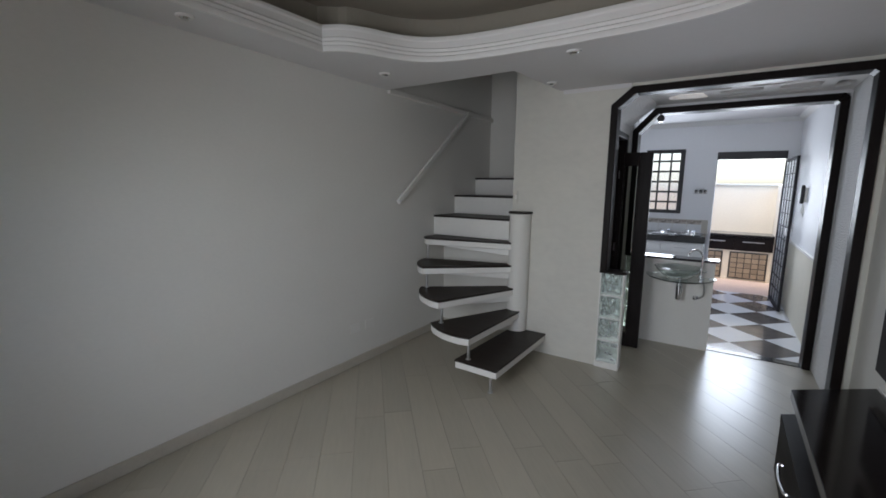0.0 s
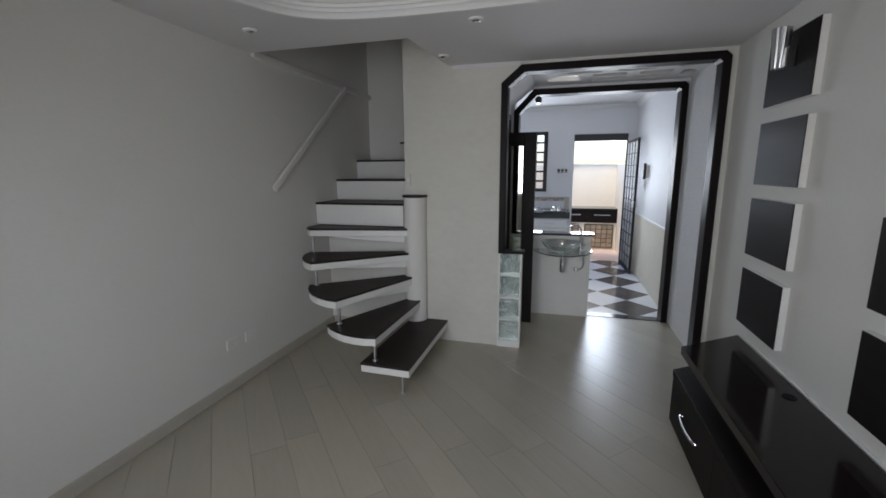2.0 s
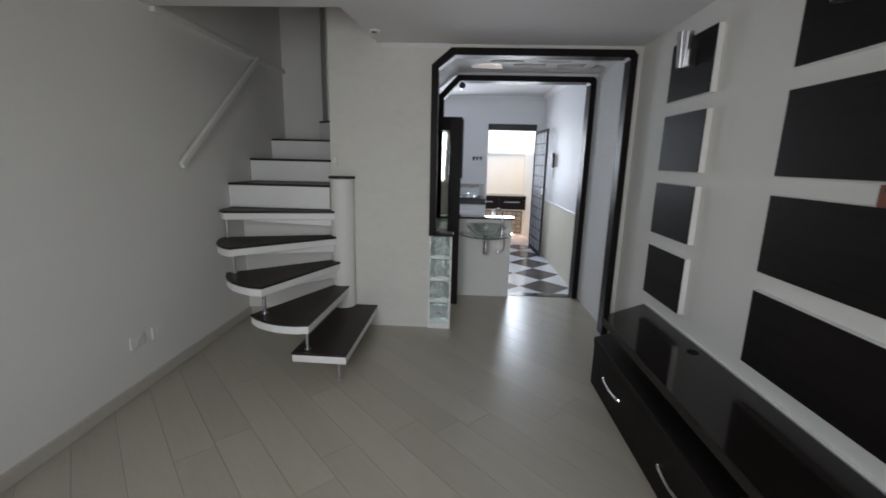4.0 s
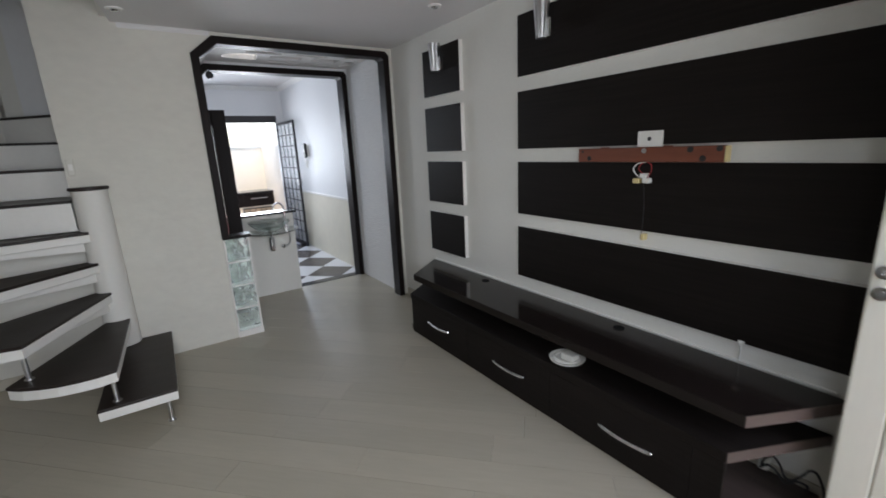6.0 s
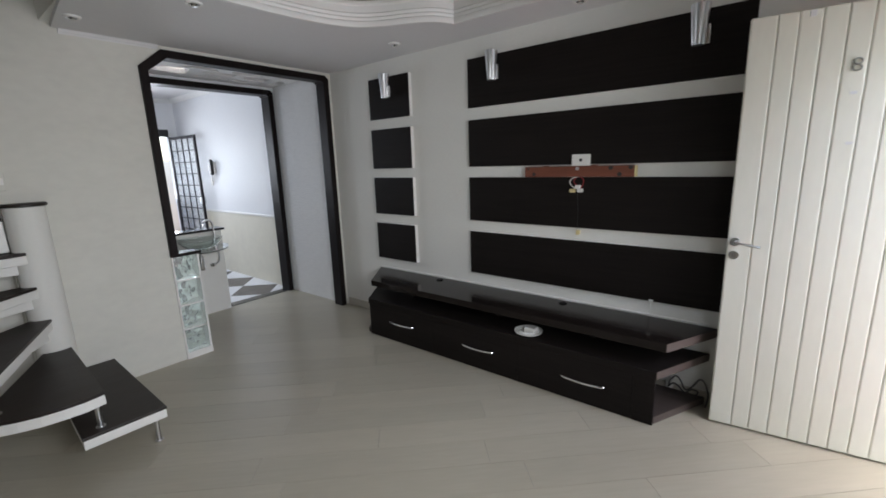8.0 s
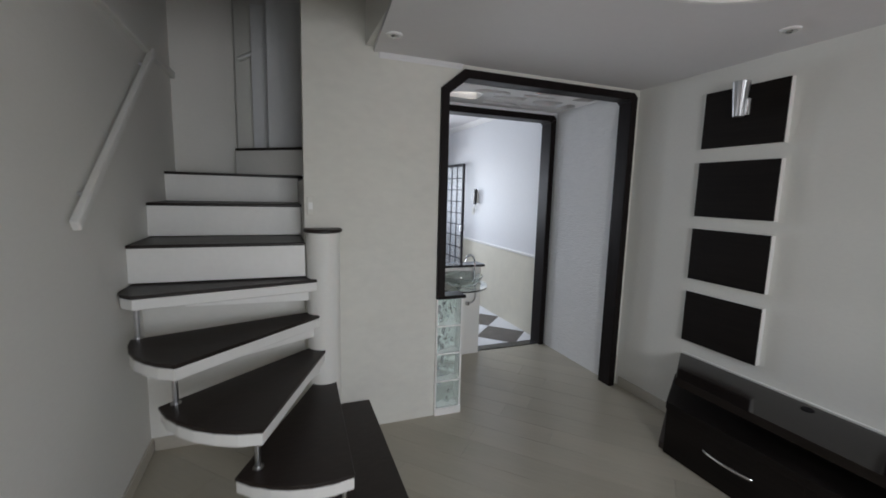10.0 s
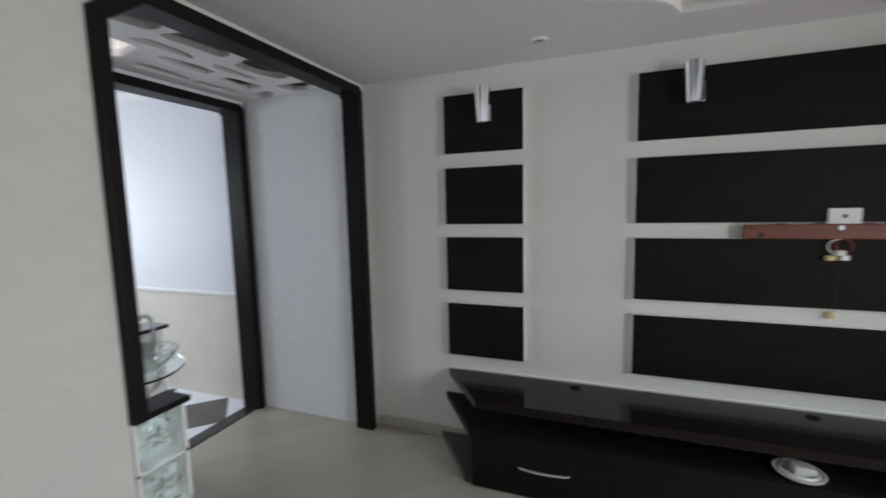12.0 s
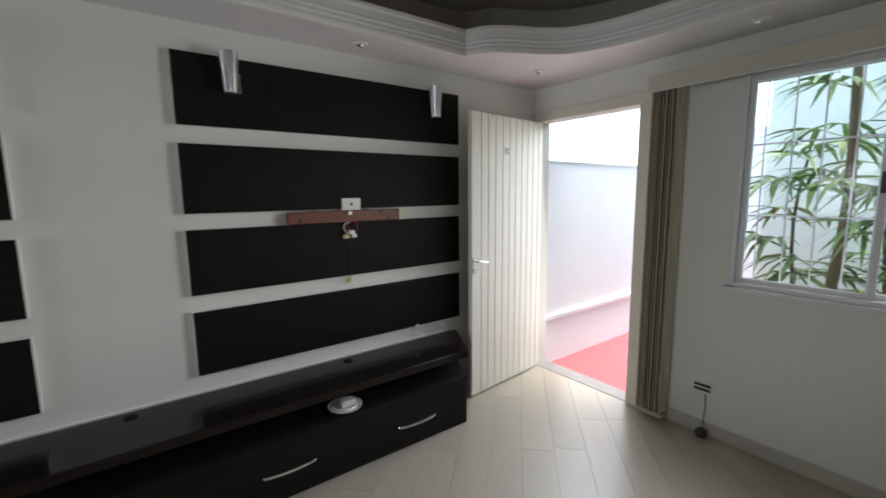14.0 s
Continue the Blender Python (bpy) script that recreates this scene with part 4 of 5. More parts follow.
def tv_stand():
    t = thing("television_stand", (1.2, 2.34, 0), "low wenge laminate television stand with three drawers and angled ends", "television stand")

    def slab(front, z0, z1, y_near, y_far, name, mat, label="", edge=None):
        pts = [(front, y_near), (front, y_far), (RIGHT - 0.016, y_far + 0.29), (RIGHT - 0.016, y_near - 0.20)]
        return part(name, prism(bmesh.new(), pts, "z", z0, z1, bev=0.003), mat, t, label)

    slab(0.975, 0.444, 0.493, 1.150, 3.495, "top", M_WENGE_TOP, "polished dark top")
    slab(0.950, 0.284, 0.330, 1.183, 3.520, "shelf", M_WENGE)
    slab(0.970, 0.001, 0.045, 1.187, 3.560, "bottom", M_WENGE_DULL)
    for name, z0, z1, f, yn in (("edge_strip", 0.4445, 0.4925, 0.975, 1.150), ("edge_strip", 0.2845, 0.3295, 0.950, 1.183), ("edge_strip", 0.002, 0.0445, 0.970, 1.187)):
        k = (RIGHT - 0.016 - f)
        pts = [(f + 0.004, yn - 0.20 * 0.004 / k - 0.0015), (RIGHT - 0.02, yn - 0.20 * (k - 0.004) / k - 0.0015), (RIGHT - 0.02, yn - 0.20 * (k - 0.004) / k + 0.001), (f + 0.004, yn - 0.20 * 0.004 / k + 0.001)]
        part(name, prism(bmesh.new(), pts, "z", z0, z1), M_WENGE_RAW, t, "worn brown edge band")
    part("back_board", boxed(RIGHT - 0.04, RIGHT - 0.018, 1.50, 3.50, 0.0455, 0.2835), M_WENGE, t)
    for y in (1.46, 3.50):
        part("partition", boxed(1.0, RIGHT - 0.042, y - 0.012, y + 0.012, 0.0455, 0.2835), M_WENGE, t)
    for y in (1.62, 2.34, 3.20):
        part("support", boxed(1.20, RIGHT - 0.042, y - 0.012, y + 0.012, 0.3305, 0.4435), M_WENGE, t)
    part("end_front", boxed(0.951, 0.9695, 1.186, 1.300, 0.001, 0.2835, bev=0.002), M_WENGE, t)
    for k in range(3):
        y0 = 1.3012 + 0.737 * k
        d = part("drawer", boxed(0.951, 0.9695, y0, y0 + 0.7358, 0.003, 0.2835, bev=0.002), M_WENGE, t)
        yc = (1.59, 2.36, 3.12)[k]
        zh = (0.150, 0.162, 0.172)[k]
        line = [(0.951, yc + dy, zh + dz) for dy, dz in ((-0.130, 0.004), (0.126, 0.004))]
        line[1:1] = [(x, yc + dy, zh + dz) for x, dy, dz in ((0.934, -0.124, 0.003), (0.926, -0.06, 0.0005), (0.923, 0.0, 0.0), (0.926, 0.06, 0.0005), (0.934, 0.120, 0.003))]
        bm = tube(bmesh.new(), smooth_line(line, 4), 0.0085, 8)
        part("handle", bm, M_CHROME, d, "bowed chrome handle", True)
    for y in (1.87, 2.98):
        part("cable_grommet", lathe(bmesh.new(), (1.30, y, 0.4932), [(0.0, 0.0), (0.029, 0.0), (0.029, 0.003), (0.025, 0.005), (0.021, 0.0025), (0.0, 0.002)], 20), M_GROMMET, t)
    return t


tv_stand()


def router():
    r = thing("white_cable_box", (1.05, 2.0, 0.330), "white plastic device with coiled white cable on the stand's shelf", "device")
    part("tray", lathe(bmesh.new(), (1.05, 2.005, 0.3305), [(0.0, 0.0), (0.066, 0.0), (0.090, 0.010), (0.096, 0.020), (0.091, 0.021), (0.082, 0.011), (0.0, 0.008)], 28), M_PLASTIC, r, smooth=True)
    part("coil", tube(bmesh.new(), [(1.05 + (0.066 + 0.004 * math.sin(a * 0.9)) * math.cos(a * 0.35), 2.005 + 0.068 * math.sin(a * 0.35), 0.3455 + 0.0002 * a) for a in range(38)], 0.005, 6), M_PLASTIC, r, smooth=True)
    part("box", boxed(1.025, 1.085, 1.950, 2.030, 0.3395, 0.376, bev=0.007), M_PLASTIC, r, "small white box in the tray")


router()


def stand_cables():
    c = thing("power_cables", (1.36, 1.25, 0.05), "dark looped cables and white plug in the open stand end", "cable")
    part("cable", tube(bmesh.new(), smooth_line([(1.323, 1.177, 0.09), (1.305, 1.165, 0.135), (1.30, 1.139, 0.169), (1.30, 1.112, 0.147), (1.30, 1.09, 0.101), (1.30, 1.065, 0.102), (1.305, 1.037, 0.141), (1.305, 1.016, 0.178), (1.305, 0.990, 0.170), (1.31, 0.965, 0.09), (1.315, 0.975, 0.006)], 5), 0.005, 8), M_CABLE, c, smooth=True)
    part("cable", tube(bmesh.new(), smooth_line([(1.323, 1.180, 0.075), (1.305, 1.150, 0.115), (1.31, 1.12, 0.10), (1.30, 1.085, 0.075), (1.31, 1.05, 0.10), (1.33, 1.02, 0.085), (1.34, 1.03, 0.05)], 5), 0.005, 8), M_CABLE, c, smooth=True)
    part("plug", boxed(1.340, 1.3848, 1.158, 1.198, 0.055, 0.108, bev=0.007), M_PLASTIC, c, "white plug")
    part("plug_cap", boxed(1.322, 1.3398, 1.165, 1.190, 0.066, 0.100, bev=0.005), M_PLASTIC, c, "white plug")


stand_cables()


def small_bits():
    c = thing("extension_cable", (1.37, 1.32, 0.488), "thin white cord rising behind the television stand", "cable")
    part("cord", tube(bmesh.new(), smooth_line([(1.372, 1.33, 0.494), (1.371, 1.325, 0.55), (1.345, 1.32, 0.585), (1.342, 1.318, 0.60)], 4), 0.004, 6), M_PLASTIC, c, smooth=True)
    part("clip", boxed(1.3385, 1.3473, 1.305, 1.330, 0.598, 0.612, bev=0.002), M_PLASTIC, c)
    w = thing("paper_wedge", (1.07, 1.157, 0), "folded white paper wedge under the stand's end", "wedge")
    part("fold", prism(bmesh.new(), [(1.030, 1.168), (1.100, 1.137), (1.106, 1.150), (1.036, 1.181)], "z", 0.0004, 0.0036), M_PLASTIC, w)


small_bits()


# ---- ceiling spots ----
def spot(x, y):
    s = thing("ceiling_spot", (x, y, CEIL), "small round recessed ceiling spot with a chrome lamp", "ceiling light", "ceiling spots")
    part("ring", lathe(bmesh.new(), (x, y, CEIL), [(0.026, -0.0005), (0.044, -0.0005), (0.042, -0.009), (0.030, -0.012), (0.026, -0.006)], 24), M_GYPSUM, s, smooth=True)
    part("lamp", lathe(bmesh.new(), (x, y, CEIL), [(0.0, -0.001), (0.025, -0.001), (0.025, -0.012), (0.016, -0.020), (0.0, -0.021)], 18), M_CHROME, s, smooth=True)


for x, y in ((-1.75, 1.80), (-1.62, 3.15), (-0.27, 3.345), (-0.65, 4.04), (1.185, 1.765), (0.97, 0.50), (-0.27, 0.29), (1.07, 3.155), (-1.62, 0.50)):
    spot(x, y)


# ---- front door ----
def front_door():
    f = thing("door_frame_front", (0.9, 0.02, 0), "cream painted frame of the front doorway", "door frame")
    f["kind"] = "structure"
    for x0, x1, z0, z1 in ((0.345, 0.447, 0.0, 2.112), (1.318, 1.363, 0.0, 2.112), (0.345, 1.363, 2.1125, 2.190)):
        part("casing", boxed(x0, x1, -0.055, FRONT + 0.022, z0, z1, bev=0.006), M_FRAMECREAM, f)
    part("strike_plate", boxed(0.4465, 0.4485, 0.03, 0.065, 0.94, 1.10), M_STEEL, f)
    d = thing("door_front", (1.32, 0.10, 0), "cream boarded front door with vertical grooves, standing open against the wall", "door")
    d["kind"] = "structure"
    a, b = Vector((1.300, 0.085, 0)), Vector((1.2035, 0.945, 0))
    along = (b - a).normalized()
    side = Vector((-along.y, along.x, 0))
    L = (b - a).length

    def place(bm):
        for v in bm.verts:
            q = a + along * v.co.x + side * v.co.y
            v.co = Vector((q.x, q.y, v.co.z))
        return bm

    cuts = (0.0, 0.055, 0.130, 0.205, 0.281, 0.358, 0.436, 0.518, 0.602, 0.684, 0.762, L)
    part("core", place(boxed(0.001, L - 0.001, -0.014, 0.010, 0.012, 2.103)), M_DOOR, d)
    for u0, u1 in zip(cuts, cuts[1:]):
        part("board", place(boxed(u0 + 0.0006, u1 - 0.0006, 0.0102, 0.019, 0.010, 2.105, bev=0.0062)), M_DOOR, d)
    hd = part("handle", place(tube(bmesh.new(), smooth_line([(L - 0.032, 0.019, 1.045), (L - 0.032, 0.052, 1.045), (L - 0.048, 0.060, 1.044), (L - 0.090, 0.060, 1.036), (L - 0.135, 0.058, 1.028)], 5), 0.0068, 10)), M_CHROME, d, "chrome lever handle", True)
    for z in (1.045, 0.975):
        bm = tube(bmesh.new(), [(L - 0.032, 0.0192, z), (L - 0.032, 0.028, z)], 0.022, 20)
        part("rosette", place(bm), M_CHROME, d, "", True)
    part("keyhole", place(tube(bmesh.new(), [(L - 0.032, 0.0282, 0.975), (L - 0.032, 0.031, 0.975)], 0.010, 12)), M_STEEL, d)
    for u, z in ((0.468, 1.735), (0.457, 1.520)):
        part("peephole" if z > 1.7 else "bell_plate", place(boxed(u - 0.012, u + 0.012, 0.0192, 0.022, z - 0.006, z + 0.006, bev=0.001)), M_ALU, d)
    part("latch_plate", place(boxed(0.628, 0.650, 0.0192, 0.024, 2.072, 2.100, bev=0.002)), M_ALU, d)
    cu = bpy.data.curves.new("house_number", "FONT")
    cu.body, cu.size, cu.extrude, cu.align_x = "8", 0.084, 0.003, "CENTER"
    cu.offset = -0.0016
    num = new("house_number", cu)
    num.parent = d
    num.matrix_parent_inverse = Matrix.Translation(-d.location)
    rot = Matrix((( -along.x, 0, side.x), (-along.y, 0, side.y), (0, 1, 0))).to_4x4()
    q = a + along * 0.469 + side * 0.0245
    num.matrix_basis = Matrix.Translation((q.x, q.y, 1.822)) @ rot
    num.data.materials.append(M_NUMBER)


front_door()


# ---- window, valance, blinds ----
def window():
    w = thing("window_1", (-0.785, 0.0, 0.985), "white aluminium sliding window with clear panes", "window")
    w["kind"] = "structure"
    x0, x1, z0, z1 = -1.325, -0.145, 0.98, 2.185
    fr = 0.026
    for a in ((x0, x0 + fr, z0, z1), (x1 - fr, x1, z0, z1)):
        part("window_frame", boxed(a[0] + 0.0005, a[1] - 0.0005, -0.03, FRONT + 0.012, a[2] + 0.0005, a[3] - 0.0005, bev=0.004), M_ALU, w)
    for a in ((z0, z0 + fr), (z1 - fr, z1)):
        part("window_frame", boxed(x0 + fr, x1 - fr, -0.03, FRONT + 0.012, a[0] + 0.0005, a[1] - 0.0005, bev=0.004), M_ALU, w)
    part("window_sill", boxed(x0 - 0.03, x1 + 0.03, FRONT + 0.0005, FRONT + 0.035, z0 - 0.03, z0 - 0.001, bev=0.005), M_ALU, w)
    xm = (x0 + x1) / 2
    for a, b, y in ((xm - 0.02, x1 - fr, 0.045), (x0 + fr, xm + 0.02, 0.010)):
        s = part("sash", boxed(a, a + 0.03, y - 0.011, y + 0.011, z0 + fr, z1 - fr, bev=0.003), M_ALU, w)
        part("sash_stile", boxed(b - 0.03, b, y - 0.011, y + 0.011, z0 + fr, z1 - fr, bev=0.003), M_ALU, s)
        for zz in (z0 + fr, z1 - fr - 0.025):
            part("sash_rail", boxed(a + 0.0302, b - 0.0302, y - 0.011, y + 0.011, zz, zz + 0.025), M_ALU, s)
        p = part("pane", boxed(a + 0.03, b - 0.03, y - 0.002, y + 0.002, z0 + fr + 0.024, z1 - fr - 0.024), M_GLASS, s)
        p.visible_shadow = False
    part("latch", boxed(xm - 0.016, xm + 0.006, 0.057, 0.072, 1.52, 1.62, bev=0.004), M_BLACK, w, "black window latch")
    g = thing("window_grille", (-0.785, -0.08, 0.985), "white painted security bars outside the window", "window grille")
    for k in range(9):
        x = x0 + 0.07 + k * 0.130
        part("bar", boxed(x - 0.0035, x + 0.0035, -0.095, -0.0862, 0.97, 2.18), M_ALU, g)
    for z in (0.99, 1.39, 1.80, 2.15):
        part("cross_bar", boxed(x0 - 0.02, x1 + 0.02, -0.086, -0.0605, z - 0.004, z + 0.004), M_ALU, g)


window()


def blinds():
    v = thing("valance", (-0.75, 0.14, 2.16), "long beige valance box over the window", "valance")
    part("front", boxed(-1.94, 0.335, 0.196, 0.210, 2.156, 2.250, bev=0.004), M_VALANCE, v)
    part("edge_strip", boxed(-1.94, 0.335, 0.194, 0.213, 2.150, 2.1558, bev=0.002), M_ALU, v, "white edge strip")
    part("top", boxed(-1.94, 0.335, FRONT, 0.1958, 2.238, 2.250), M_VALANCE, v)
    part("end", boxed(0.323, 0.335, FRONT, 0.1958, 2.156, 2.2378), M_VALANCE, v)
    b = thing("vertical_blinds", (0.25, 0.14, 0.05), "stack of gathered brown and ivory vertical blind slats", "blinds")
    part("track", boxed(-1.90, 0.335, 0.125, 0.160, 2.213, 2.2375), M_ALU, b)
    rng = random.Random(3)
    for k in range(13):
        x = 0.318 - 0.0140 * k
        tw = rng.uniform(-0.005, 0.005)
        bm = prism(bmesh.new(), [(x, 0.085), (x + 0.003, 0.085), (x + 0.011 + tw, 0.143), (x + 0.003 + tw, 0.188), (x + tw, 0.188), (x + 0.008 + tw, 0.143)], "z", 0.06, 2.2125)
        part("slat", bm, M_BLIND2 if k < 4 or k > 10 else M_BLIND, b)
    part("weight_bag", boxed(0.145, 0.325, 0.105, 0.185, 0.03, 0.0598, bev=0.01), M_BLIND, b)
    part("cord_weight", lathe(bmesh.new(), (0.03, 0.14, 2.155), [(0.0, 0.0), (0.014, 0.004), (0.014, 0.014), (0.0, 0.03)], 12), M_BLIND, b)


blinds()


# ---- sockets ----
def low_socket():
    s = thing("wall_socket", (-0.01, FRONT, 0.30), "white wall socket with dark slots near the floor", "socket")
    part("plate", boxed(-0.113, 0.007, FRONT, FRONT + 0.009, 0.265, 0.340, bev=0.003), M_PLASTIC, s)
    for z in (0.283, 0.312):
        part("insert", boxed(-0.101, -0.005, FRONT + 0.0092, FRONT + 0.013, z, z + 0.017, bev=0.001), M_BLACK, s)
    c = thing("charger", (-0.04, 0.12, 0.0), "black plug hanging on a thin cord to the floor", "charger")
    part("cord", tube(bmesh.new(), smooth_line([(-0.075, FRONT + 0.016, 0.27), (-0.080, FRONT + 0.018, 0.18), (-0.075, FRONT + 0.022, 0.10), (-0.080, FRONT + 0.035, 0.05)], 4), 0.003, 6), M_CABLE, c)
    part("body", lathe(bmesh.new(), (-0.080, FRONT + 0.055, 0.0005), [(0.0, 0.0), (0.026, 0.004), (0.036, 0.024), (0.030, 0.046), (0.012, 0.060), (0.0, 0.062)], 18), M_BLACK, c, smooth=True)
    for y, z in ((3.140, 0.337), (3.322, 0.332)):
        o = thing("wall_socket", (LEFT, y, z), "ivory wall socket low on the long white wall", "socket", "left wall sockets")
        part("plate", boxed(LEFT, LEFT + 0.009, y - 0.056, y + 0.056, z - 0.040, z + 0.040, bev=0.003), M_PLASTIC, o)
        part("insert", boxed(LEFT + 0.0092, LEFT + 0.012, y - 0.015, y + 0.015, z - 0.02, z + 0.02, bev=0.001), M_PLASTIC, o)
    o = thing("light_switch", (-1.06, ARCH, 1.42), "cream light switch on the wall beside the stairs", "switch")
    part("plate", boxed(-1.085, -1.045, ARCH - 0.009, ARCH, 1.41, 1.52, bev=0.003), M_PLASTER, o)
    part("rocker", boxed(-1.077, -1.053, ARCH - 0.013, ARCH - 0.0092, 1.445, 1.485, bev=0.001), M_PLASTIC, o)


low_socket()


# ---- kitchen things ----
def kitchen():
    c = thing("kitchen_cabinet", (-0.4, 8.02, 0), "white kitchen base cabinet under a black stone worktop", "cabinet")
    part("body", boxed(-1.28, 0.38, 7.74, KF - 0.001, 0.10, 0.788), M_PORCELAIN, c)
    part("plinth", boxed(-1.28, 0.37, 7.80, KF - 0.001, 0.0, 0.0998), M_BLACK, c)
    for k in range(3):
        x = -1.24 + 0.535 * k
        d = part("door", boxed(x, x + 0.525, 7.722, 7.7395, 0.12, 0.625, bev=0.003), M_PORCELAIN, c)
        part("handle", boxed(x + 0.18, x + 0.34, 7.708, 7.7218, 0.580, 0.593, bev=0.003), M_STEEL, d)
        d = part("drawer", boxed(x, x + 0.525, 7.722, 7.7395, 0.637, 0.775, bev=0.003), M_PORCELAIN, c)
        part("handle", boxed(x + 0.18, x + 0.34, 7.708, 7.7218, 0.700, 0.713, bev=0.003), M_STEEL, d)
    w = tagged(part("worktop", boxed(-1.29, 0.395, 7.70, KF - 0.001, 0.7885, 0.885, bev=0.004), M_GRANITE), "black polished stone kitchen worktop", "worktop")
    h = thing("cooktop", (0.02, 7.98, 0.885), "black glass gas cooktop with chrome burners", "cooktop")
    part("plate", boxed(-0.31, 0.33, 7.74, 8.20, 0.8852, 0.898, bev=0.004), M_BLACK, h)
    for x in (-0.17, 0.18):
        for y in (7.86, 8.07):
            b = part("burner", lathe(bmesh.new(), (x, y, 0.8982), [(0.0, 0.0), (0.048, 0.0), (0.044, 0.014), (0.03, 0.020), (0.0, 0.021)], 18), M_STEEL, h, smooth=True)
            for k in range(4):
                a = k * math.tau / 4 + 0.78
                bm = tube(bmesh.new(), [(x + 0.10 * math.cos(a), y + 0.10 * math.sin(a), 0.8985), (x + 0.095 * math.cos(a), y + 0.095 * math.sin(a), 0.932), (x + 0.03 * math.cos(a), y + 0.03 * math.sin(a), 0.935)], 0.006, 6)
                part("pan_support", bm, M_CHROME, h)
    for k in range(4):
        part("knob", lathe(bmesh.new(), (-0.11 + 0.11 * k, 7.775, 0.8982), [(0.0, 0.0), (0.018, 0.0), (0.016, 0.018), (0.0, 0.019)], 14), M_CHROME, h)
    # window with an iron grid
    w = thing("window_kitchen", (-0.325, KF, 1.19), "black iron kitchen window with small square panes", "window")
    w["kind"] = "structure"
    x0, x1, z0, z1 = -0.525, -0.015, 1.20, 2.155
    for a in ((x0 - 0.02, x0 + 0.045, z0 - 0.02, z1 + 0.02), (x1 - 0.045, x1 + 0.02, z0 - 0.02, z1 + 0.02)):
        part("window_frame", boxed(a[0], a[1], KF - 0.012, KF + 0.045, a[2], a[3], bev=0.003), M_IRON, w)
    for a in ((z0 - 0.02, z0 + 0.035), (z1 - 0.035, z1 + 0.02)):
        part("window_frame", boxed(x0 + 0.0452, x1 - 0.0452, KF - 0.012, KF + 0.045, a[0], a[1], bev=0.003), M_IRON, w)
    for k in range(1, 3):
        x = x0 + (x1 - x0) * k / 3
        part("glazing_bar", boxed(x - 0.013, x + 0.013, KF + 0.004, KF + 0.03, z0 + 0.0352, z1 - 0.0352), M_IRON, w)
    for k in range(1, 6):
        z = z0 + (z1 - z0) * k / 6
        part("cross_bar", boxed(x0 + 0.0452, x1 - 0.0452, KF + 0.0, KF + 0.0038, z - 0.015, z + 0.015), M_IRON, w)
    part("pane", boxed(x0 + 0.0452, x1 - 0.0452, KF + 0.031, KF + 0.035, z0 + 0.0352, z1 - 0.0352), M_FROST, w, "ribbed translucent glass").visible_shadow = False
    # tiled splashback
    sp = setting("wall_splashback", boxed(-1.29, 0.39, KF - 0.0015, KF - 0.0005, 0.886, 1.092), M_GROUT)
    me_t = boxed(-0.098, 0.098, -0.008, 0.0, 0.0, 0.132, bev=0.002)
    first = part("wall_tile", me_t, M_WALLTILE, sp)
    first.location = (-1.19, KF - 0.002, 0.888)
    me_d = boxed(-0.098, 0.098, -0.009, 0.0, 0.0, 0.062, bev=0.002)
    firstd = part("border_tile", me_d, M_DECOR, sp, "patterned border tile")
    firstd.location = (-1.19, KF - 0.002, 1.024)
    for k in range(1, 8):
        for src in (first, firstd):
            o = src.copy()
            scene.collection.objects.link(o)
            o.location.x = -1.19 + 0.2 * k
    # small rack with three cups
    r = thing("spice_rack", (0.20, KF, 1.50), "small dark wall rack with three little pots", "rack")
    part("shelf", boxed(0.16, 0.35, KF - 0.06, KF - 0.001, 1.492, 1.500), M_STEEL, r)
    part("rail", boxed(0.16, 0.35, KF - 0.060, KF - 0.055, 1.515, 1.520), M_STEEL, r)
    for k in range(3):
        pot = part("pot", lathe(bmesh.new(), (0.195 + 0.06 * k, KF - 0.032, 1.5005), [(0.0, 0.0), (0.020, 0.0), (0.022, 0.05), (0.016, 0.056), (0.0, 0.057)], 14), M_BLACK, r, smooth=True)
        part("pot_lid", lathe(bmesh.new(), (0.195 + 0.06 * k, KF - 0.032, 1.558), [(0.0, 0.0), (0.017, 0.0), (0.017, 0.012), (0.0, 0.014)], 14), M_STEEL, pot)
    # iron door
    fr = thing("door_frame_kitchen", (0.79, KF, 0), "black iron frame of the kitchen back door", "door frame")
    fr["kind"] = "structure"
    part("casing", boxed(0.425, 1.25, KF - 0.014, KF + 0.05, 2.005, 2.115, bev=0.003), M_IRON, fr)
    for x0, x1 in ((0.405, 0.435), (1.24, 1.27)):
        part("casing", boxed(x0, x1, KF - 0.014, KF + 0.05, 0.0, 2.0048, bev=0.003), M_KWALL if x0 < 1 else M_IRON, fr)
    d = thing("door_kitchen", (1.2, 8.28, 0), "black iron door with a grid of glass panes, standing open", "door")
    d["kind"] = "structure"
    a, b = Vector((1.243, 8.27, 0)), Vector((1.282, 7.44, 0))
    along = (b - a).normalized()
    side = Vector((-along.y, along.x, 0))
    L = (b - a).length

    def slab(u0, u1, z0, z1, t, name, mat, parent):
        bm = boxed(u0, u1, -t / 2, t / 2, z0, z1)
        for v in bm.verts:
            q = a + along * v.co.x + side * v.co.y
            v.co = Vector((q.x, q.y, v.co.z))
        return part(name, bm, mat, parent)

    for u0, u1 in ((0, 0.035), (L - 0.035, L)):
        slab(u0, u1, 0.01, 1.99, 0.03, "stile", M_LEAFIRON, d)
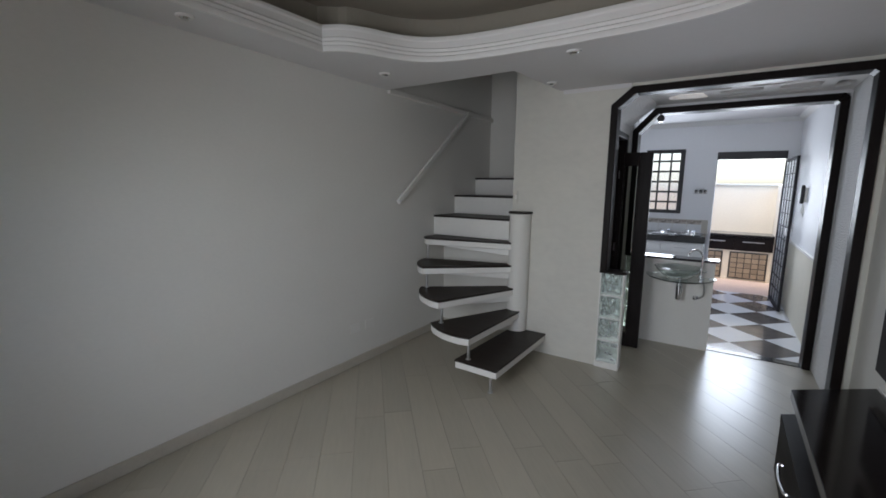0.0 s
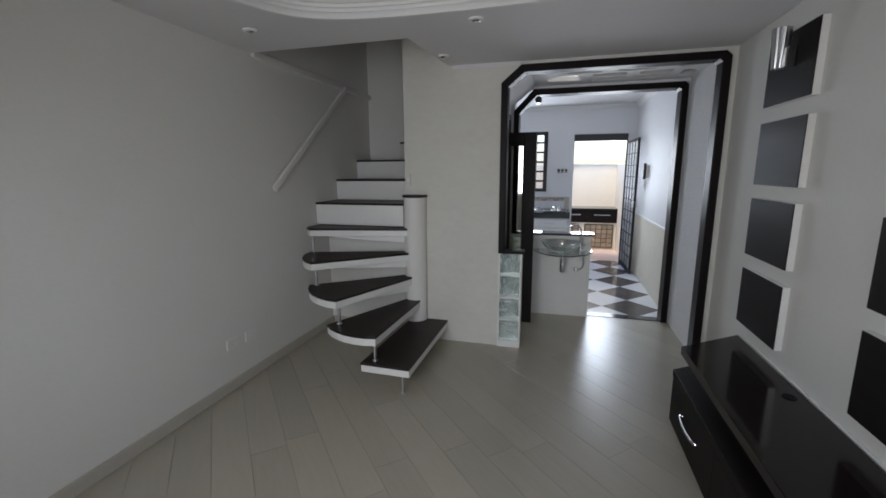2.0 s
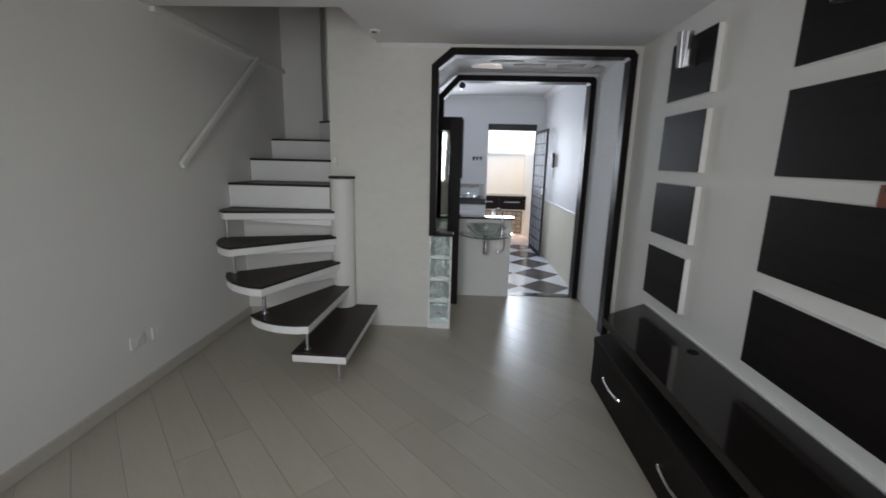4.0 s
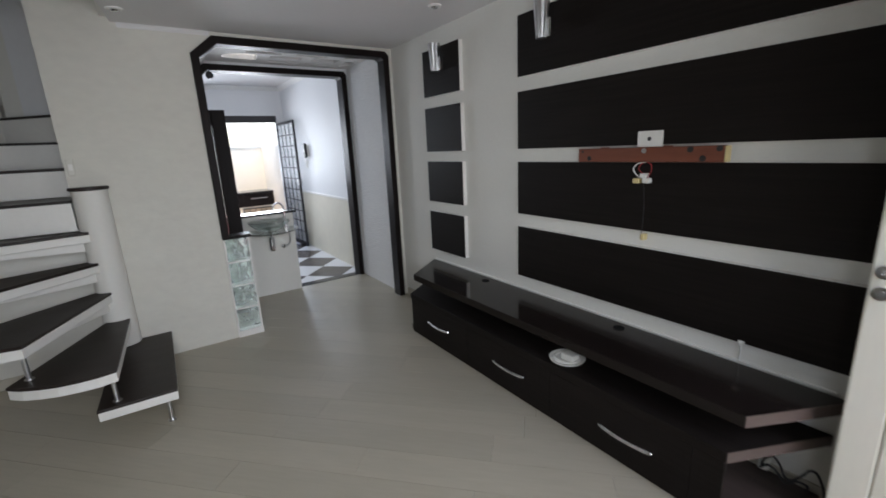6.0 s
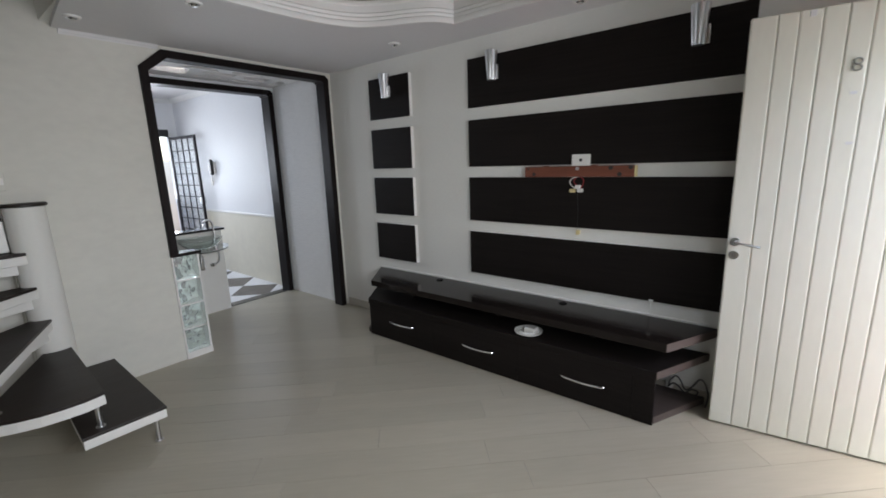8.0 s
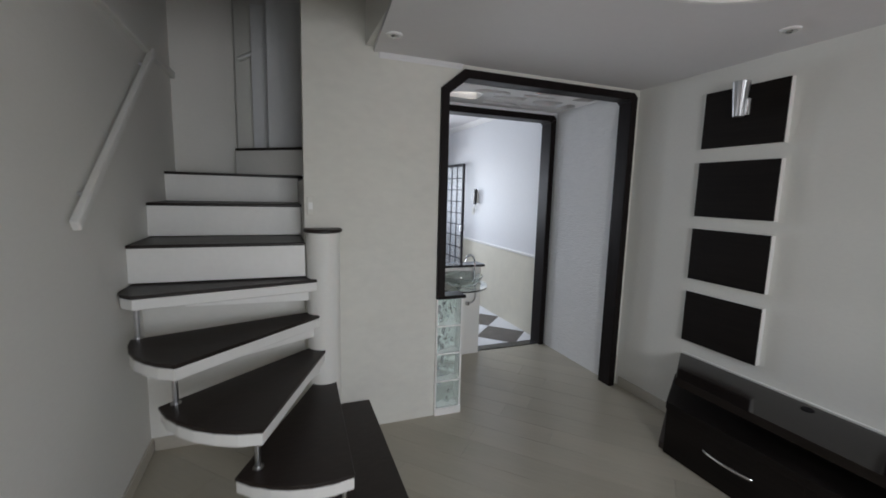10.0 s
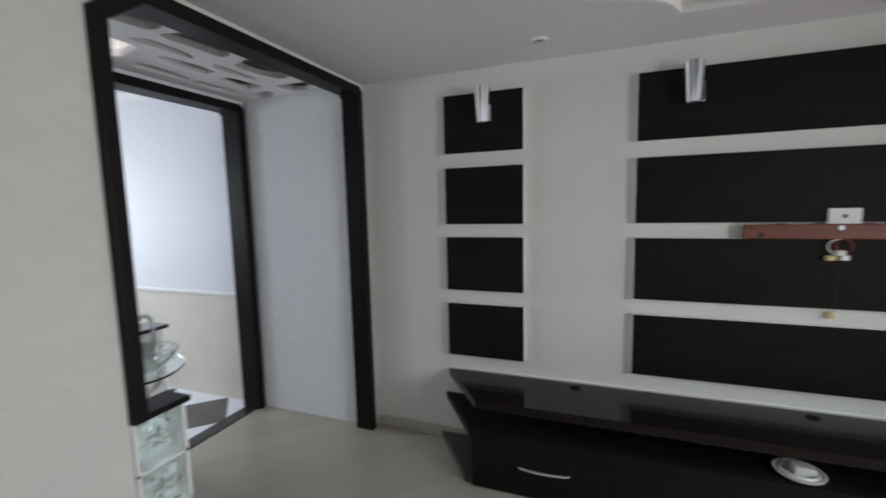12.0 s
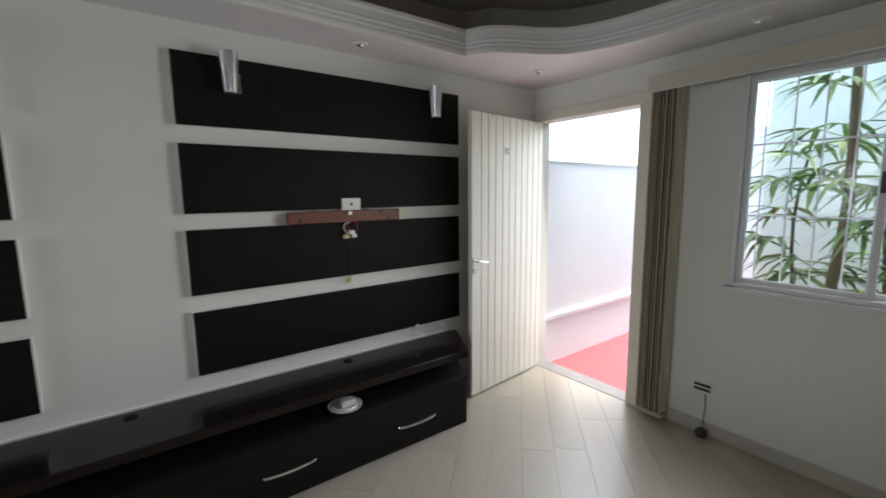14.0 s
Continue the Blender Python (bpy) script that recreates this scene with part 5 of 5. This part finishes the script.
    for z0, z1 in ((0.01, 0.07), (1.95, 1.99)):
        slab(0.0352, L - 0.0352, z0, z1, 0.03, "rail", M_LEAFIRON, d)
    for k in range(1, 4):
        u = 0.035 + (L - 0.07) * k / 4
        slab(u - 0.006, u + 0.006, 0.0702, 1.9498, 0.018, "glazing_bar", M_LEAFIRON, d)
    for k in range(1, 11):
        z = 0.07 + 1.88 * k / 11
        slab(0.0352, L - 0.0352, z - 0.006, z + 0.006, 0.022, "cross_bar", M_LEAFIRON, d)
    slab(0.0352, L - 0.0352, 0.0702, 1.9498, 0.004, "pane", M_PATTERNED, d).visible_shadow = False
    slab(L - 0.03, L - 0.005, 1.0, 1.09, 0.07, "latch", M_STEEL, d)
    # intercom
    i = thing("intercom", (KR, 7.150, 1.42), "black wall telephone handset on a white base", "telephone")
    part("base", boxed(KR - 0.025, KR, 7.110, 7.200, 1.43, 1.60, bev=0.006), M_PLASTIC, i)
    part("handset", boxed(KR - 0.065, KR - 0.0255, 7.115, 7.180, 1.41, 1.63, bev=0.018, seg=3), M_BLACK, i, "black handset", True)
    part("cord", tube(bmesh.new(), smooth_line([(KR - 0.02, 7.180, 1.43), (KR - 0.03, 7.210, 1.33), (KR - 0.03, 7.180, 1.30), (KR - 0.02, 7.150, 1.36), (KR - 0.03, 7.140, 1.41)], 5), 0.005, 6), M_PLASTIC, i, smooth=True)
    s = thing("light_switch", (KR, 7.230, 1.30), "white double switch on the kitchen wall", "switch")
    part("plate", boxed(KR - 0.009, KR, 7.240, 7.310, 1.26, 1.37, bev=0.003), M_PLASTIC, s)
    part("rocker", boxed(KR - 0.013, KR - 0.0092, 7.255, 7.295, 1.29, 1.34, bev=0.001), M_PLASTIC, s)


kitchen()


def yard_counter():
    c = thing("yard_counter", (0.7, 9.9, 0), "outdoor masonry counter with dark drawers and brown tiled doors", "counter")
    part("body", boxed(-0.3, 1.333, 9.62, 10.148, -0.015, 0.51), M_CREAMWALL, c)
    for x0, x1 in ((0.09, 0.63), (0.732, 1.276)):
        d = part("door", boxed(x0, x1, 9.602, 9.6195, 0.012, 0.487, bev=0.002), M_IRON, c, "dark framed door with brown tiles")
        nx, nz = 5, 5
        for i in range(nx):
            for j in range(nz):
                w, h = (x1 - x0 - 0.03) / nx, 0.445 / nz
                part("tile", boxed(x0 + 0.015 + i * w + 0.006, x0 + 0.015 + (i + 1) * w - 0.006, 9.596, 9.6018, 0.027 + j * h + 0.006, 0.027 + (j + 1) * h - 0.006), M_BROWNTILE, d)
    for x0, x1 in ((-0.21, 0.20), (0.21, 0.77), (0.78, 1.325)):
        d = part("drawer", boxed(x0, x1, 9.60, 9.6195, 0.53, 0.752, bev=0.003), M_DARKWOOD, c)
        part("handle", boxed(x0 + 0.12, x1 - 0.12, 9.582, 9.5998, 0.660, 0.674, bev=0.002), M_STEEL, d)
    part("drawer_box", boxed(-0.3, 1.333, 9.62, 10.148, 0.5102, 0.764), M_DARKWOOD, c)
    part("top", boxed(-0.32, 1.333, 9.58, 10.148, 0.7642, 0.795, bev=0.004), M_GRANITE, c, "black stone top")


yard_counter()


# ---- plants behind the window ----
def palm(x, y, height, seed, mat, girth=0.016):
    rng = random.Random(seed)
    p = thing("palm_plant", (x, y, -0.05), "slender garden palm with long narrow green leaves", "plant", "garden palms")
    top = Vector((x + rng.uniform(-0.1, 0.1), y + rng.uniform(-0.05, 0.05), height))
    base = Vector((x, y, -0.05))
    pts = [base + (top - base) * k / 8 + Vector((0.03 * math.sin(k * 0.8 + seed), 0.02 * math.cos(k), 0)) for k in range(9)]
    part("stem", tube(bmesh.new(), pts, girth, 8, 0.6 * girth), M_STEM, p, smooth=True)
    bm = bmesh.new()
    for level in range(6):
        t = 0.38 + 0.62 * level / 5
        root = pts[min(8, int(t * 8))]
        for f in range(3):
            az = rng.uniform(0, math.tau)
            stalk = rng.uniform(0.10, 0.24)
            hub = root + Vector((math.cos(az) * stalk, math.sin(az) * stalk * 0.8, rng.uniform(0.02, 0.14)))
            tube(bm, [root, hub], 0.004, 4)
            for k in range(8):
                a2 = az + (k - 3.5) * 0.36
                ln = rng.uniform(0.26, 0.44)
                w = rng.uniform(0.015, 0.027)
                droop = rng.uniform(0.10, 0.32)
                d = Vector((math.cos(a2), math.sin(a2), 0))
                s = Vector((-d.y, d.x, rng.uniform(-0.4, 0.4))).normalized()
                rows = []
                for q, wid in ((0, 0.35), (0.3, 1.0), (0.65, 0.85), (1.0, 0.06)):
                    c = hub + d * ln * q + Vector((0, 0, 0.10 * q - droop * q * q))
                    rows.append((bm.verts.new(c - s * w * wid), bm.verts.new(c + Vector((0, 0, -0.004 * wid))), bm.verts.new(c + s * w * wid)))
                for r0, r1 in zip(rows, rows[1:]):
                    bm.faces.new((r0[0], r0[1], r1[1], r1[0]))
                    bm.faces.new((r0[1], r0[2], r1[2], r1[1]))
    part("crown", bm, mat, p)


for x, y, h, s, m, g in ((-0.372, -1.0, 2.5, 1, M_LEAF, 0.04), (-0.98, -1.25, 2.5, 2, M_LEAF, 0.018), (-0.12, -1.15, 1.75, 3, M_LEAF, 0.016), (-1.35, -0.9, 2.0, 4, M_LEAF, 0.016),
                         (-0.72, -1.6, 1.35, 5, M_LEAF2, 0.014), (-1.75, -1.3, 2.3, 8, M_LEAF, 0.018), (-0.60, -1.35, 1.95, 9, M_LEAF, 0.015)):
    palm(x, y, h, s, m, g)


# ---- floors: single planks and tiles ----
def plank_floor():
    sub = setting("floor", boxed(-2.0, 1.40, 0.07, 5.385, -0.06, -0.0065), M_JOINT, "pale limed laminate floor laid on the diagonal")
    ang = radians(-46.5)
    dx, dy = Vector((math.cos(ang), math.sin(ang))), Vector((-math.sin(ang), math.cos(ang)))
    W, LEN, rng = 0.19, 1.18, random.Random(11)
    for i in range(-14, 36):
        off = rng.uniform(0, LEN)
        for j in range(-6, 8):
            u0, u1 = off + j * LEN + 0.0008, off + (j + 1) * LEN - 0.0009
            v0, v1 = i * W + 0.0008, (i + 1) * W - 0.0008
            quad = [tuple(dx * u + dy * v) for u, v in ((u0, v0), (u1, v0), (u1, v1), (u0, v1))]
            pts = clip_poly(quad, -1.995, 1.395, 0.078, 5.384)
            if not pts:
                continue
            bm = bmesh.new()
            lo = [bm.verts.new((x, y, -0.006)) for x, y in pts]
            hi = [bm.verts.new((x, y, 0.0)) for x, y in pts]
            n = len(pts)
            bm.faces.new(hi)
            for k in range(n):
                bm.faces.new((lo[k], lo[(k + 1) % n], hi[(k + 1) % n], hi[k]))
            part("plank", bm, M_PLANK, sub)


def tile_floor():
    sub = setting("floor_kitchen", boxed(-1.30, KR, 5.50, 8.42, -0.06, -0.0055), M_GROUT, "black and white polished tiles laid as diamonds")
    D = 0.615
    for i in range(-8, 4):
        for j in range(-2, 11):
            cx, cy = 1.057 + i * D / 2, 5.775 + j * D / 2
            if (i + j) % 2:
                continue
            r = D / 2 - 0.002
            pts = clip_poly([(cx + r, cy), (cx, cy + r), (cx - r, cy), (cx, cy - r)], -1.299, KR - 0.009, 5.501, 8.419)
            if pts:
                bm = prism(bmesh.new(), pts, "z", -0.005, 0.0)
                part("floor_tile", bm, M_TILE_B if i % 2 == 0 else M_TILE_W, sub)


plank_floor()
tile_floor()
